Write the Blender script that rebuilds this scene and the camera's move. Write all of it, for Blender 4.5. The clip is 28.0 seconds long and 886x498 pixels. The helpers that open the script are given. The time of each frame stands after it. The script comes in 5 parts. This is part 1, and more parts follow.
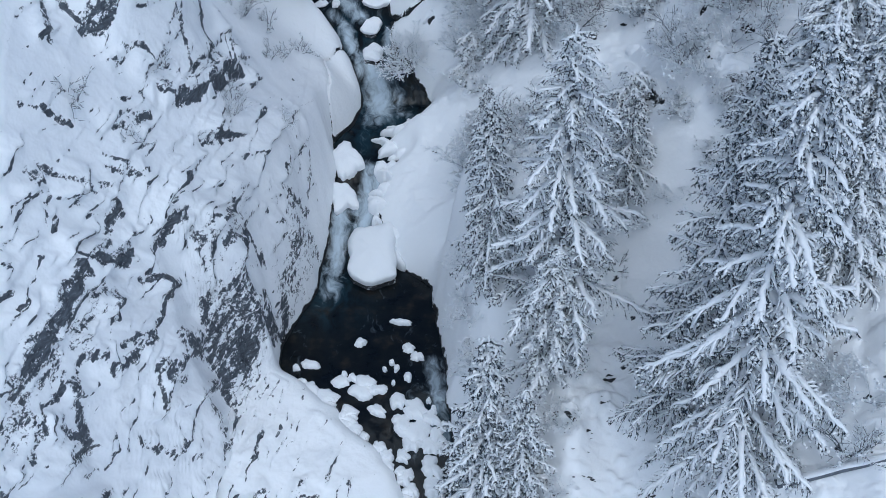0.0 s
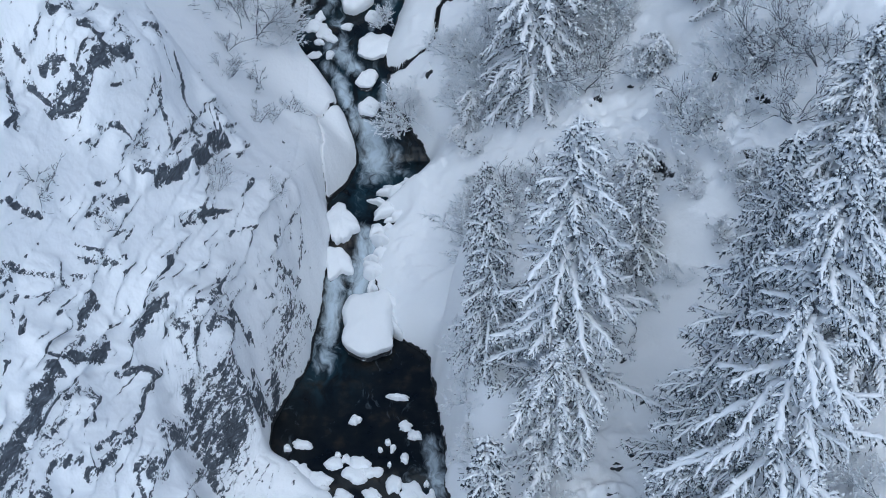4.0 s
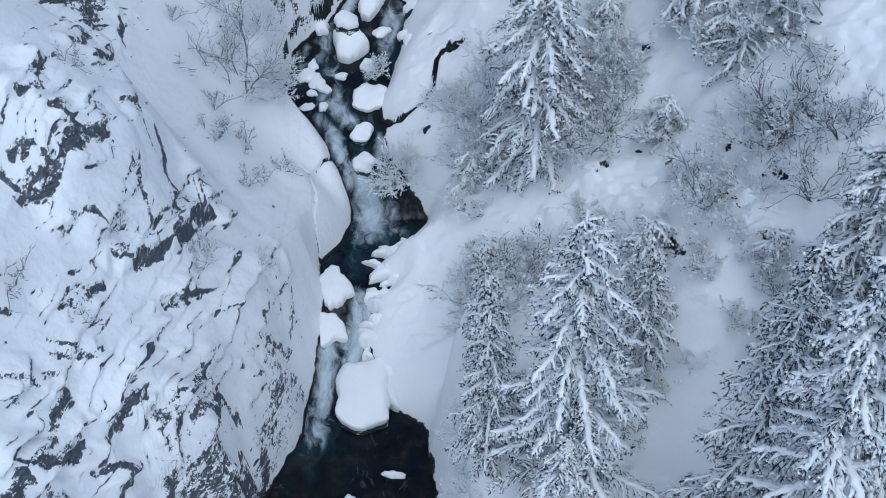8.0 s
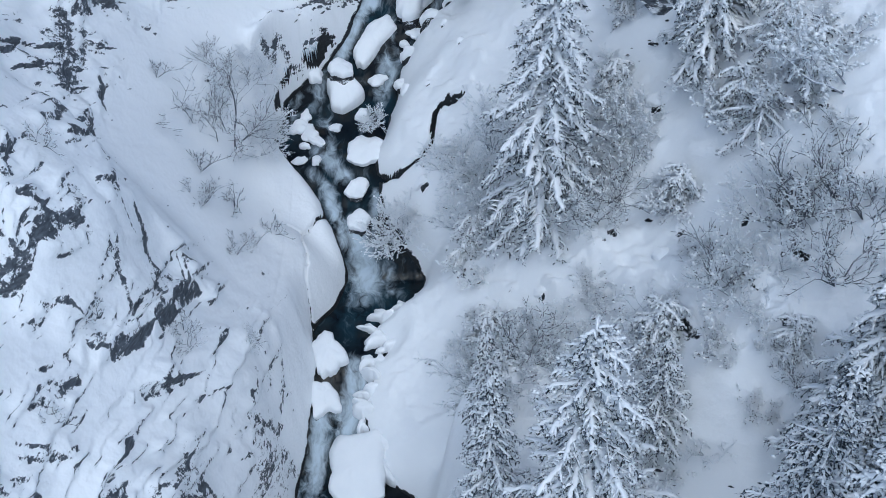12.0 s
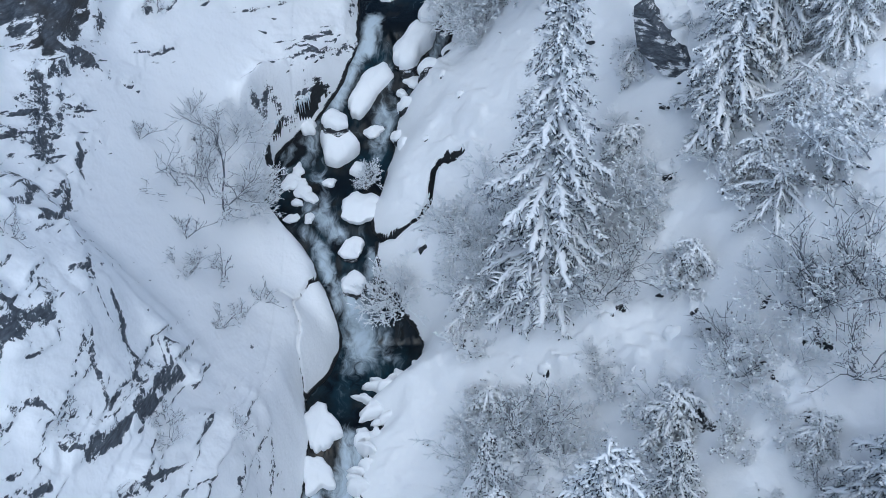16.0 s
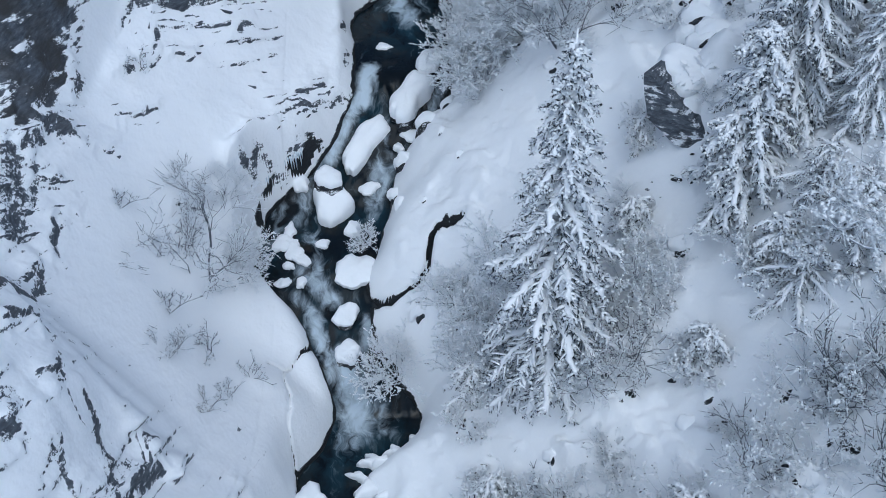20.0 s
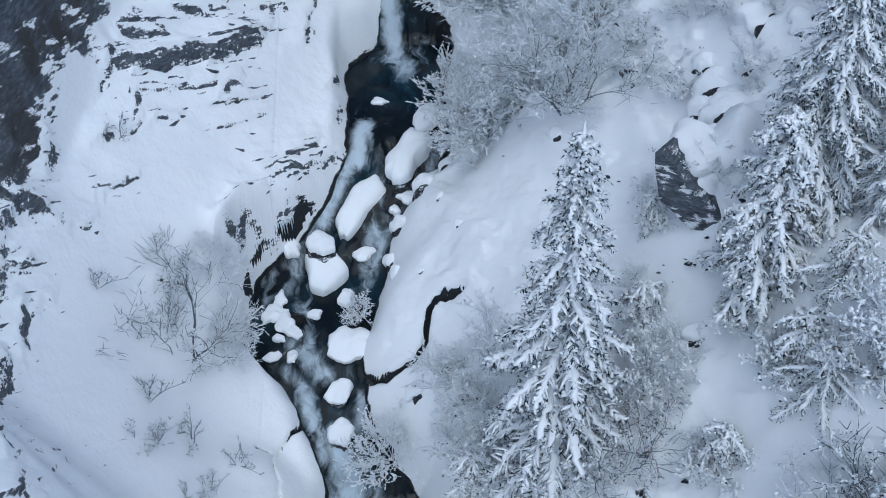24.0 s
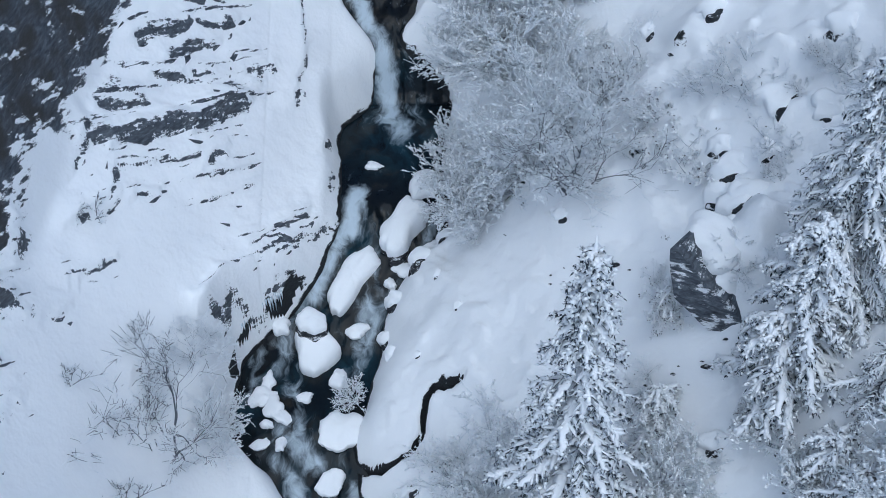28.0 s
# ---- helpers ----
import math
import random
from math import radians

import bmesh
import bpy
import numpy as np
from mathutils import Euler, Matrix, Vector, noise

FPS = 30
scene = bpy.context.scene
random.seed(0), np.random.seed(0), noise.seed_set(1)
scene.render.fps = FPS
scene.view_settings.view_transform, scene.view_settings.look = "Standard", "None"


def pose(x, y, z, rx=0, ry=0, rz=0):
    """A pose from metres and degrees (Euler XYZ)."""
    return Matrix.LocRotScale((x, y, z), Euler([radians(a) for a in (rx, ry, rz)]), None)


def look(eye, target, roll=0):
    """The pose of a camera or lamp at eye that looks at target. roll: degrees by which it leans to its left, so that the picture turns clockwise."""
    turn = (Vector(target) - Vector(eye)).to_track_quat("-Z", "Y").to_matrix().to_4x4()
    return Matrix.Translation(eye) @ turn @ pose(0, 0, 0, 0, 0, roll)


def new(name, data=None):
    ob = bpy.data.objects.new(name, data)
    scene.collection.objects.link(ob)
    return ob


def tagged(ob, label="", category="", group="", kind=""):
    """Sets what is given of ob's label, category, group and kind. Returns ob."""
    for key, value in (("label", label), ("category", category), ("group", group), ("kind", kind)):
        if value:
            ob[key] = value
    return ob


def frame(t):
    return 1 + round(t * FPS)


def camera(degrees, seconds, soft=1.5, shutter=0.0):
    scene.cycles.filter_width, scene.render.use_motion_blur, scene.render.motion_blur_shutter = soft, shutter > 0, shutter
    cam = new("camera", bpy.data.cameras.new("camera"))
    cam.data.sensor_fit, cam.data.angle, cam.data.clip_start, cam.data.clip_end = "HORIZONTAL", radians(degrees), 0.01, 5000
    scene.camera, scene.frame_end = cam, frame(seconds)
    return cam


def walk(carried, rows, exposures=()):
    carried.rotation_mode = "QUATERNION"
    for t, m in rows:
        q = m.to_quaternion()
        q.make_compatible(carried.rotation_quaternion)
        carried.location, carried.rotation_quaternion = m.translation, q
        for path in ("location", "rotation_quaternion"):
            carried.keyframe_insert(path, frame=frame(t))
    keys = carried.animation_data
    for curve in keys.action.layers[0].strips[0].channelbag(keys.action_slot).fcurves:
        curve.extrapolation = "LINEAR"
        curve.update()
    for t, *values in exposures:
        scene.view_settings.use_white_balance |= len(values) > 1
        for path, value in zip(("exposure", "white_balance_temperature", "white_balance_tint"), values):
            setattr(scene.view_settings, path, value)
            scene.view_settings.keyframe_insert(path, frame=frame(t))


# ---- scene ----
# ---------------------------------------------------------------- camera and its flight
cam = camera(38.0, 28.0, soft=0.85)
# seconds, place, then turn about x, y and z in degrees
PATH = [
    (0, 0.000, 0.000, 42.500, 45.000, 0.000, 0.000),
    (1.5, 0.223, 1.604, 42.615, 44.931, 0.227, 0.065),
    (3, 0.375, 3.165, 42.710, 44.871, 0.376, 0.102),
    (4.5, 0.471, 4.688, 42.787, 44.820, 0.466, 0.117),
    (6, 0.527, 6.178, 42.847, 44.775, 0.515, 0.116),
    (8, 0.562, 8.120, 42.906, 44.725, 0.537, 0.102),
    (10, 0.575, 10.024, 42.943, 44.684, 0.538, 0.082),
    (12, 0.585, 11.898, 42.963, 44.650, 0.538, 0.064),
    (14, 0.607, 13.754, 42.968, 44.625, 0.553, 0.053),
    (16, 0.648, 15.601, 42.962, 44.609, 0.589, 0.052),
    (18, 0.710, 17.450, 42.946, 44.605, 0.648, 0.058),
    (20, 0.787, 19.307, 42.923, 44.614, 0.726, 0.069),
    (22, 0.870, 21.183, 42.894, 44.641, 0.809, 0.078),
    (24, 0.942, 23.086, 42.861, 44.690, 0.878, 0.076),
    (26, 0.979, 25.022, 42.823, 44.766, 0.909, 0.049),
    (28, 0.953, 27.000, 42.781, 44.876, 0.868, -0.017),
]
walk(cam, [(t, pose(*p)) for t, *p in PATH],
     exposures=[(0, -0.06, 5400, 2), (10, 0.04, 5400, 2), (28, 0.07, 5400, 2)])

# ---------------------------------------------------------------- overcast winter daylight
world = bpy.data.worlds.new("winter_sky")
scene.world = world
world.use_nodes = True
wn = world.node_tree
sky = wn.nodes.new("ShaderNodeTexSky")
sky.sky_type = "NISHITA"
sky.sun_disc = False
sky.sun_elevation, sky.sun_rotation = radians(60), radians(160)
sky.air_density, sky.dust_density, sky.ozone_density = 1.0, 3.0, 1.0
wn.nodes["Background"].inputs["Strength"].default_value = 0.105
wn.links.new(sky.outputs["Color"], wn.nodes["Background"].inputs["Color"])
sun_data = bpy.data.lights.new("sun", "SUN")
sun_data.energy, sun_data.angle, sun_data.color = 0.85, radians(60), (1.0, 0.97, 0.93)
sun = new("sun", sun_data)
sun.matrix_world = look((-2, 9, 75), (0, 45, 5))

# ---------------------------------------------------------------- materials


class Nodes:
    """A small help to write node materials."""

    def __init__(self, name):
        self.mat = bpy.data.materials.new(name)
        self.mat.use_nodes = True
        self.tree = self.mat.node_tree
        self.bsdf = self.tree.nodes["Principled BSDF"]

    def node(self, kind, **inputs):
        n = self.tree.nodes.new(kind)
        for key, value in inputs.items():
            self.feed(n.inputs[key.replace("_", " ")], value)
        return n

    def feed(self, socket, value):
        if isinstance(value, bpy.types.NodeSocket):
            self.tree.links.new(value, socket)
        else:
            socket.default_value = value

    def coords(self, stretch=(1, 1, 1), turn=(0, 0, 0)):
        g = self.node("ShaderNodeNewGeometry")
        m = self.node("ShaderNodeMapping", Vector=g.outputs["Position"], Scale=stretch, Rotation=turn)
        return m.outputs[0]

    def noise(self, scale, detail=4, rough=0.55, vector=None):
        n = self.node("ShaderNodeTexNoise", Scale=scale, Detail=detail, Roughness=rough)
        self.tree.links.new(vector if vector else self.coords(), n.inputs["Vector"])
        return n.outputs[0]

    def ramp(self, fac, stops):
        r = self.node("ShaderNodeValToRGB", Fac=fac)
        while len(r.color_ramp.elements) < len(stops):
            r.color_ramp.elements.new(0.5)
        for e, (at, col) in zip(r.color_ramp.elements, stops):
            e.position, e.color = at, (*col, 1) if len(col) == 3 else col
        return r.outputs[0]

    def maths(self, op, a, b=0.0, clamp=False):
        m = self.tree.nodes.new("ShaderNodeMath")
        m.operation, m.use_clamp = op, clamp
        self.feed(m.inputs[0], a), self.feed(m.inputs[1], b)
        return m.outputs[0]

    def between(self, value, low, high):
        m = self.node("ShaderNodeMapRange", Value=value, From_Min=low, From_Max=high)
        m.interpolation_type = "SMOOTHSTEP"
        return m.outputs[0]

    def mix(self, fac, a, b):
        m = self.tree.nodes.new("ShaderNodeMix")
        m.data_type = "RGBA"
        self.feed(m.inputs["Factor"], fac)
        for s, v in ((m.inputs[6], a), (m.inputs[7], b)):
            self.feed(s, v if isinstance(v, bpy.types.NodeSocket) else (*v, 1))
        return m.outputs[2]

    def attribute(self, name):
        a = self.tree.nodes.new("ShaderNodeAttribute")
        a.attribute_name = name
        return a.outputs["Fac"]

    def bump(self, height, strength, distance):
        b = self.node("ShaderNodeBump", Height=height, Strength=strength, Distance=distance)
        self.tree.links.new(b.outputs[0], self.bsdf.inputs["Normal"])

    def done(self, color, rough, metal=0.0):
        self.feed(self.bsdf.inputs["Base Color"], color if isinstance(color, bpy.types.NodeSocket) else (*color, 1))
        self.feed(self.bsdf.inputs["Roughness"], rough)
        self.feed(self.bsdf.inputs["Metallic"], metal)
        self.bsdf.inputs["Specular IOR Level"].default_value = 0.3
        return self.mat


SNOW_A, SNOW_B = (0.84, 0.865, 0.9), (0.92, 0.93, 0.945)


def rock_color(n, tint=1.0):
    """Grey slaty limestone with veins and brown stains."""
    grain = n.noise(3.0, 6, 0.65, n.coords((1, 1, 3.2), (0.5, 0.2, 0.4)))
    base = n.ramp(grain, [(0.28, (0.018 * tint, 0.022 * tint, 0.029 * tint)), (0.5, (0.072 * tint, 0.084 * tint, 0.104 * tint)),
                          (0.72, (0.16 * tint, 0.178 * tint, 0.205 * tint))])
    stain = n.between(n.noise(0.7, 3), 0.52, 0.68)
    return n.mix(n.maths("MULTIPLY", stain, 0.15), base, (0.12, 0.11, 0.1)), grain


def bedding(n, along, across, third, stretch):
    """Coordinates that run with the layers of the rock."""
    g = n.node("ShaderNodeNewGeometry").outputs["Position"]
    join = n.tree.nodes.new("ShaderNodeCombineXYZ")
    for k, (way, s) in enumerate(zip((along, across, third), stretch)):
        d = n.tree.nodes.new("ShaderNodeVectorMath")
        d.operation = "DOT_PRODUCT"
        n.tree.links.new(g, d.inputs[0])
        d.inputs[1].default_value = Vector(way).normalized() * s
        n.tree.links.new(d.outputs["Value"], join.inputs[k])
    return join.outputs[0]


def make_ground():
    """Snow that lies over layered rock; ledges and streaks of rock show through."""
    n = Nodes("snow_over_rock")
    low_way = ((0.5, 0.61, 0.61), (-0.87, 0.35, 0.35), (0, 0.7, -0.7))
    low = n.noise(1.0, 5, 0.66, bedding(n, *low_way, (1.5, 5.0, 1.2)))
    low_wide = n.noise(1.0, 4, 0.6, bedding(n, *low_way, (0.5, 1.5, 0.8)))
    high = n.noise(1.0, 5, 0.64, bedding(n, (0.92, 0.28, 0.28), (-0.4, 0.64, 0.64), (0, 0.7, -0.7), (1.3, 5.5, 1.2)))
    bits = n.noise(1.0, 6, 0.66, bedding(n, (1, 1, 0.4), (-0.3, 0.3, 0.9), (0.7, -0.7, 0.2), (0.8, 2.2, 1.4)))
    chips = n.maths("MULTIPLY", n.maths("SUBTRACT", n.noise(5.5, 6, 0.8), 0.5), 0.5)
    low = n.maths("ADD", n.maths("ADD", n.maths("MULTIPLY", low, 0.62), n.maths("MULTIPLY", low_wide, 0.38)), chips)
    fine = n.maths("MULTIPLY", n.maths("SUBTRACT", n.noise(1.0, 3, 0.6, bedding(n, *low_way, (2.2, 8.0, 4.5))), 0.5), 0.36)
    low = n.maths("ADD", low, fine)
    high = n.maths("ADD", high, n.maths("MULTIPLY", chips, 0.6))
    bare_low = n.between(n.maths("ADD", low, n.maths("MULTIPLY", n.attribute("crag_low"), 0.29)), 0.685, 0.735)
    bare_high = n.between(n.maths("ADD", high, n.maths("MULTIPLY", n.attribute("crag_high"), 0.3)), 0.69, 0.735)
    bare_low = n.maths("MULTIPLY", bare_low, n.between(n.attribute("crag_low"), 0.06, 0.3))
    bare_high = n.maths("MULTIPLY", bare_high, n.between(n.attribute("crag_high"), 0.06, 0.3))
    bare_face = n.between(n.maths("ADD", bits, n.maths("MULTIPLY", n.attribute("face"), 0.4)), 0.76, 0.82)
    bare_ledge = n.between(n.maths("ADD", n.maths("ADD", low, chips), n.maths("MULTIPLY", n.attribute("ledge"), 0.31)), 0.69, 0.73)
    bare_slab = n.between(n.maths("ADD", n.maths("ADD", high, chips), n.maths("MULTIPLY", n.attribute("ledge_high"), 0.31)), 0.69, 0.73)
    bare_ledge = n.maths("MULTIPLY", n.maths("MAXIMUM", bare_ledge, bare_slab), n.between(n.maths("ADD", n.attribute("ledge"), n.attribute("ledge_high")), 0.05, 0.3))
    wet_dark = n.between(n.maths("ADD", bits, n.attribute("wet_dark")), 0.95, 1.05)
    bare = n.maths("MAXIMUM", n.maths("MAXIMUM", n.maths("MAXIMUM", bare_low, bare_high), n.maths("MAXIMUM", bare_face, bare_ledge)), wet_dark)
    stone, grain = rock_color(n)
    stone = n.mix(n.maths("MULTIPLY", n.attribute("face"), n.between(n.noise(0.9, 4), 0.35, 0.65)), stone, (0.04, 0.038, 0.037))
    stone = n.mix(n.maths("MULTIPLY", n.maths("ADD", n.attribute("ledge"), n.attribute("ledge_high")), 0.14), stone, (0.13, 0.14, 0.16))
    # near black: wet stone, with the shade of cracks and the cave painted in
    stone = n.mix(n.maths("MULTIPLY", n.between(n.attribute("wet_dark"), 0.05, 0.4), 0.92), stone, (0.012, 0.014, 0.016))
    snow = n.mix(n.noise(0.6, 4), SNOW_A, SNOW_B)
    height = n.maths("ADD", n.maths("ADD", n.maths("MULTIPLY", n.noise(7.0, 5), 0.4), n.maths("MULTIPLY", n.noise(2.4, 3), 0.55)), n.maths("SUBTRACT", n.maths("MULTIPLY", grain, n.maths("MULTIPLY", bare, 1.2)), n.maths("MULTIPLY", bare, 1.0)))
    n.bump(height, 0.42, 0.12)
    return n.done(n.mix(bare, snow, stone), n.maths("SUBTRACT", 0.75, n.maths("MULTIPLY", bare, 0.1)))


def make_snow(name="packed_snow"):
    n = Nodes(name)
    n.bump(n.noise(5.0, 4), 0.3, 0.06)
    return n.done(n.mix(n.noise(1.1, 4), SNOW_A, SNOW_B), 0.75)


def make_rock(name, tint, bare=0.53):
    n = Nodes(name)
    stone, grain = rock_color(n, tint)
    streak = n.noise(1.0, 5, 0.68, n.coords((1.6, 1.6, 7.0), (0.25, 0.5, 0.0)))
    dust = n.between(n.maths("ADD", n.maths("MULTIPLY", n.noise(2.2, 6, 0.7), 0.45), n.maths("MULTIPLY", streak, 0.55)), bare, bare + 0.07)
    n.bump(grain, 0.8, 0.15)
    return n.done(n.mix(dust, stone, SNOW_A), 0.7)


def make_water():
    n = Nodes("stream_water")
    bend = n.node("ShaderNodeTexNoise", Scale=0.8, Detail=2.0)
    n.tree.links.new(n.coords(), bend.inputs["Vector"])
    shift = n.tree.nodes.new("ShaderNodeVectorMath")
    shift.operation = "MULTIPLY_ADD"
    n.tree.links.new(bend.outputs["Color"], shift.inputs[0])
    shift.inputs[1].default_value = (1.5, 1.5, 0.4)
    n.tree.links.new(n.coords((1.0, 0.42, 0.36)), shift.inputs[2])
    along = shift.outputs[0]
    swirl = n.noise(1.5, 5, 0.6, along)
    wisps = n.noise(4.0, 5, 0.6, along)
    veil = n.maths("MULTIPLY", n.maths("SUBTRACT", n.maths("ADD", swirl, n.maths("MULTIPLY", wisps, 0.5)), 0.75), 1.5)
    white = n.between(n.maths("ADD", n.attribute("foam"), veil), 0.17, 1.0)
    bed = n.ramp(n.noise(1.1, 5), [(0.35, (0.003, 0.005, 0.008)), (0.55, (0.007, 0.009, 0.011)), (0.8, (0.034, 0.027, 0.02))])
    deep = n.mix(n.maths("MULTIPLY", n.attribute("aerated"), n.between(swirl, 0.3, 0.7)), bed, (0.022, 0.06, 0.085))
    n.bump(n.noise(3.0, 4, 0.6, along), 0.2, 0.06)
    out = n.done(n.mix(white, deep, (0.5, 0.58, 0.65)), n.maths("ADD", 0.07, n.maths("MULTIPLY", white, 0.5)))
    n.bsdf.inputs["Specular IOR Level"].default_value = 0.18
    return out


def make_needles():
    n = Nodes("spruce_needles")
    green = n.ramp(n.noise(2.0, 4), [(0.3, (0.007, 0.012, 0.018)), (0.6, (0.018, 0.029, 0.038)), (0.8, (0.05, 0.066, 0.085))])
    rime = n.between(n.noise(9.0, 3, 0.6), 0.47, 0.66)
    return n.done(n.mix(n.maths("MULTIPLY", rime, 0.72), green, (0.5, 0.56, 0.66)), 0.75)


def make_bark(name, dark, light):
    n = Nodes(name)
    g = n.noise(9.0, 5, 0.6, n.coords((1, 1, 0.3)))
    n.bump(g, 0.6, 0.03)
    return n.done(n.mix(g, dark, light), 0.8)


def make_frost(name, low, high):
    n = Nodes(name)
    g = n.noise(6.0, 5, 0.65)
    return n.done(n.mix(n.between(g, 0.35, 0.62), low, high), 0.75)


GROUND, SNOW = make_ground(), make_snow()
ROCK, WET_ROCK, SLATE = make_rock("grey_rock", 1.0), make_rock("wet_dark_rock", 0.35), make_rock("slaty_rock", 1.2, 0.515)
WATER, NEEDLES = make_water(), make_needles()
BARK, TWIG = make_bark("spruce_bark", (0.035, 0.037, 0.042), (0.25, 0.275, 0.32)), make_bark("grey_twig_bark", (0.15, 0.165, 0.195), (0.52, 0.56, 0.62))
FROST = make_frost("frosted_twig", (0.74, 0.78, 0.83), (0.9, 0.93, 0.96))
DARK_TWIG = make_bark("dark_twig_bark", (0.03, 0.034, 0.043), (0.19, 0.21, 0.25))
LEAF = make_bark("withered_leaf", (0.03, 0.032, 0.038), (0.12, 0.118, 0.125))
ICE = make_frost("pale_ice", (0.42, 0.52, 0.6), (0.8, 0.85, 0.9))
# ---------------------------------------------------------------- noise on arrays


def lattice(ix, iy, iz, seed):
    h = (ix * 374761393 + iy * 668265263 + iz * 2147483647 + seed * 1274126177) & 0xFFFFFFFF
    h = ((h ^ (h >> 13)) * 1274126177) & 0xFFFFFFFF
    return ((h ^ (h >> 16)) & 0xFFFFFF) / float(0xFFFFFF)


def vnoise(x, y, z=0.0, seed=0):
    """Smooth noise between -1 and 1."""
    x, y, z = np.broadcast_arrays(np.asarray(x, float), np.asarray(y, float), np.asarray(z, float))
    ix, iy, iz = (np.floor(a).astype(np.int64) for a in (x, y, z))
    fx, fy, fz = x - ix, y - iy, z - iz
    fx, fy, fz = (f * f * (3 - 2 * f) for f in (fx, fy, fz))
    total = 0
    for dx in (0, 1):
        for dy in (0, 1):
            for dz in (0, 1):
                w = (fx if dx else 1 - fx) * (fy if dy else 1 - fy) * (fz if dz else 1 - fz)
                total = total + w * lattice(ix + dx, iy + dy, iz + dz, seed)
    return total * 2 - 1


def fbm(x, y, z=0.0, octaves=4, seed=0):
    out, amp, tot = 0, 1.0, 0.0
    for k in range(octaves):
        out = out + amp * vnoise(x * 2 ** k, y * 2 ** k, z * 2 ** k, seed + k)
        tot, amp = tot + amp, amp * 0.5
    return out / tot


def smooth(a, lo, hi):
    t = np.clip((a - lo) / (hi - lo), 0, 1)
    return t * t * (3 - 2 * t)


# ---------------------------------------------------------------- the plan of the gorge
# the stream's level, and its two shores, by the distance y up the gorge
LEVEL_Y = [0, 20, 28, 32.5, 34.5, 41.5, 43.5, 45.5, 50.0, 50.7, 53.5, 55, 58, 60, 62.5, 63.5, 69.8, 70.4, 74, 90]
LEVEL_Z = [-9, -4, -2.2, -0.6, 0, 0, 1.5, 2.6, 2.8, 4.2, 5.2, 5.8, 6.0, 6.9, 8.2, 8.8, 8.85, 10.6, 12.5, 18]
LEFT_Y = [0, 24, 28, 29.9, 31.2, 32.8, 34.1, 35.2, 36.6, 38.3, 39.5, 41.6, 43.2, 44.9, 46.2, 46.6, 47.3, 47.9, 49.3, 50.1, 50.7,
          52.1, 53.5, 54, 57, 58.3, 59.4, 60.4, 61.5, 63, 65, 67.8, 68.3, 68.7, 69.8, 70.4, 71.3, 72.2, 90]
LEFT_X = [1, 0.6, -0.6, -1.6, -2.4, -3.8, -5.3, -7.1, -7.0, -6.4, -5.8, -5.6, -5.3, -5.0, -5.1, -5.4, -5.4, -4.6, -4.1, -3.9, -4.3,
          -5.0, -5.8, -7.4, -7.2, -6.9, -5.5, -4.8, -4.1, -3.5, -3.7, -3.9, -3.7, -2.9, -2.8, -2.2, -2.9, -3.9, -5]
RIGHT_Y = [0, 24, 29.9, 32.4, 35.5, 38.1, 40.2, 41.2, 42, 43.4, 44.7, 45.3, 46, 47.2, 47.9, 48.4, 49.4, 50.1, 50.5, 51.5, 52.6,
           54.5, 57.2, 58.6, 59.6, 60.7, 61.5, 62.1, 63.5, 65, 66.4, 68.3, 69.3, 69.9, 70.25, 70.45, 70.7, 71.2, 72.4, 90]
RIGHT_X = [3.5, 2.2, 1.1, 0.4, 0.3, -0.1, -0.2, -1.9, -2.4, -3.0, -3.1, -2.4, -2.0, -2.6, -1.9, -1.0, -0.4, -0.3, -1.2, -2.1, -2.6,
           -2.7, -2.0, -1.9, -1.7, -1.2, 0.2, 0.8, 0.7, 0.6, 0.6, 0.9, 1.2, 1.0, 0.3, -0.8, -1.4, -1.4, -0.5, 1]


def level(y):
    return sum(np.interp(y + o, LEVEL_Y, LEVEL_Z) for o in (-0.3, 0, 0.3)) / 3


def shore_left(y):
    return sum(np.interp(y + o, LEFT_Y, LEFT_X) for o in (-0.3, -0.15, 0, 0.15, 0.3)) / 5 + 0.14 * vnoise(y * 1.7, 3.3, 0, 5) + smooth(y, 27, 30) * smooth(y, 35, 33.5) * (0.42 * vnoise(y * 2.1, 9.3, 0, 15) + 0.26 * vnoise(y * 5.3, 2.3, 0, 16))


def shore_right(y):
    return sum(np.interp(y + o, RIGHT_Y, RIGHT_X) for o in (-0.3, -0.15, 0, 0.15, 0.3)) / 5 + (0.16 + 0.22 * smooth(y, 41.5, 42.5) * smooth(y, 48, 47)) * vnoise(y * 1.9, 7.3, 0, 6) + 0.14 * smooth(y, 41, 42) * smooth(y, 49, 48) * vnoise(y * 4.5, 1.3, 0, 7)


TABLE_Y = np.arange(-6, 96, 0.02)
TABLE_LEFT, TABLE_RIGHT = shore_left(TABLE_Y), shore_right(TABLE_Y)


def off_shore(x, y, table, sign):
    """Distance to one shore, positive on land."""
    best = np.full(np.shape(x), 9.0)
    ax, ay = np.interp(y - 1.32, TABLE_Y, table), -1.32
    for k in range(-11, 13):
        bx, by = np.interp(y + 0.11 * k, TABLE_Y, table), 0.11 * k
        t = np.clip(((x - ax) * (bx - ax) - ay * (by - ay)) / ((bx - ax) ** 2 + (by - ay) ** 2), 0, 1)
        best = np.minimum(best, np.hypot(x - ax - t * (bx - ax), ay + t * (by - ay)))
        ax, ay = bx, by
    return np.where((x - np.interp(y, TABLE_Y, table)) * sign > 0, best, -best)


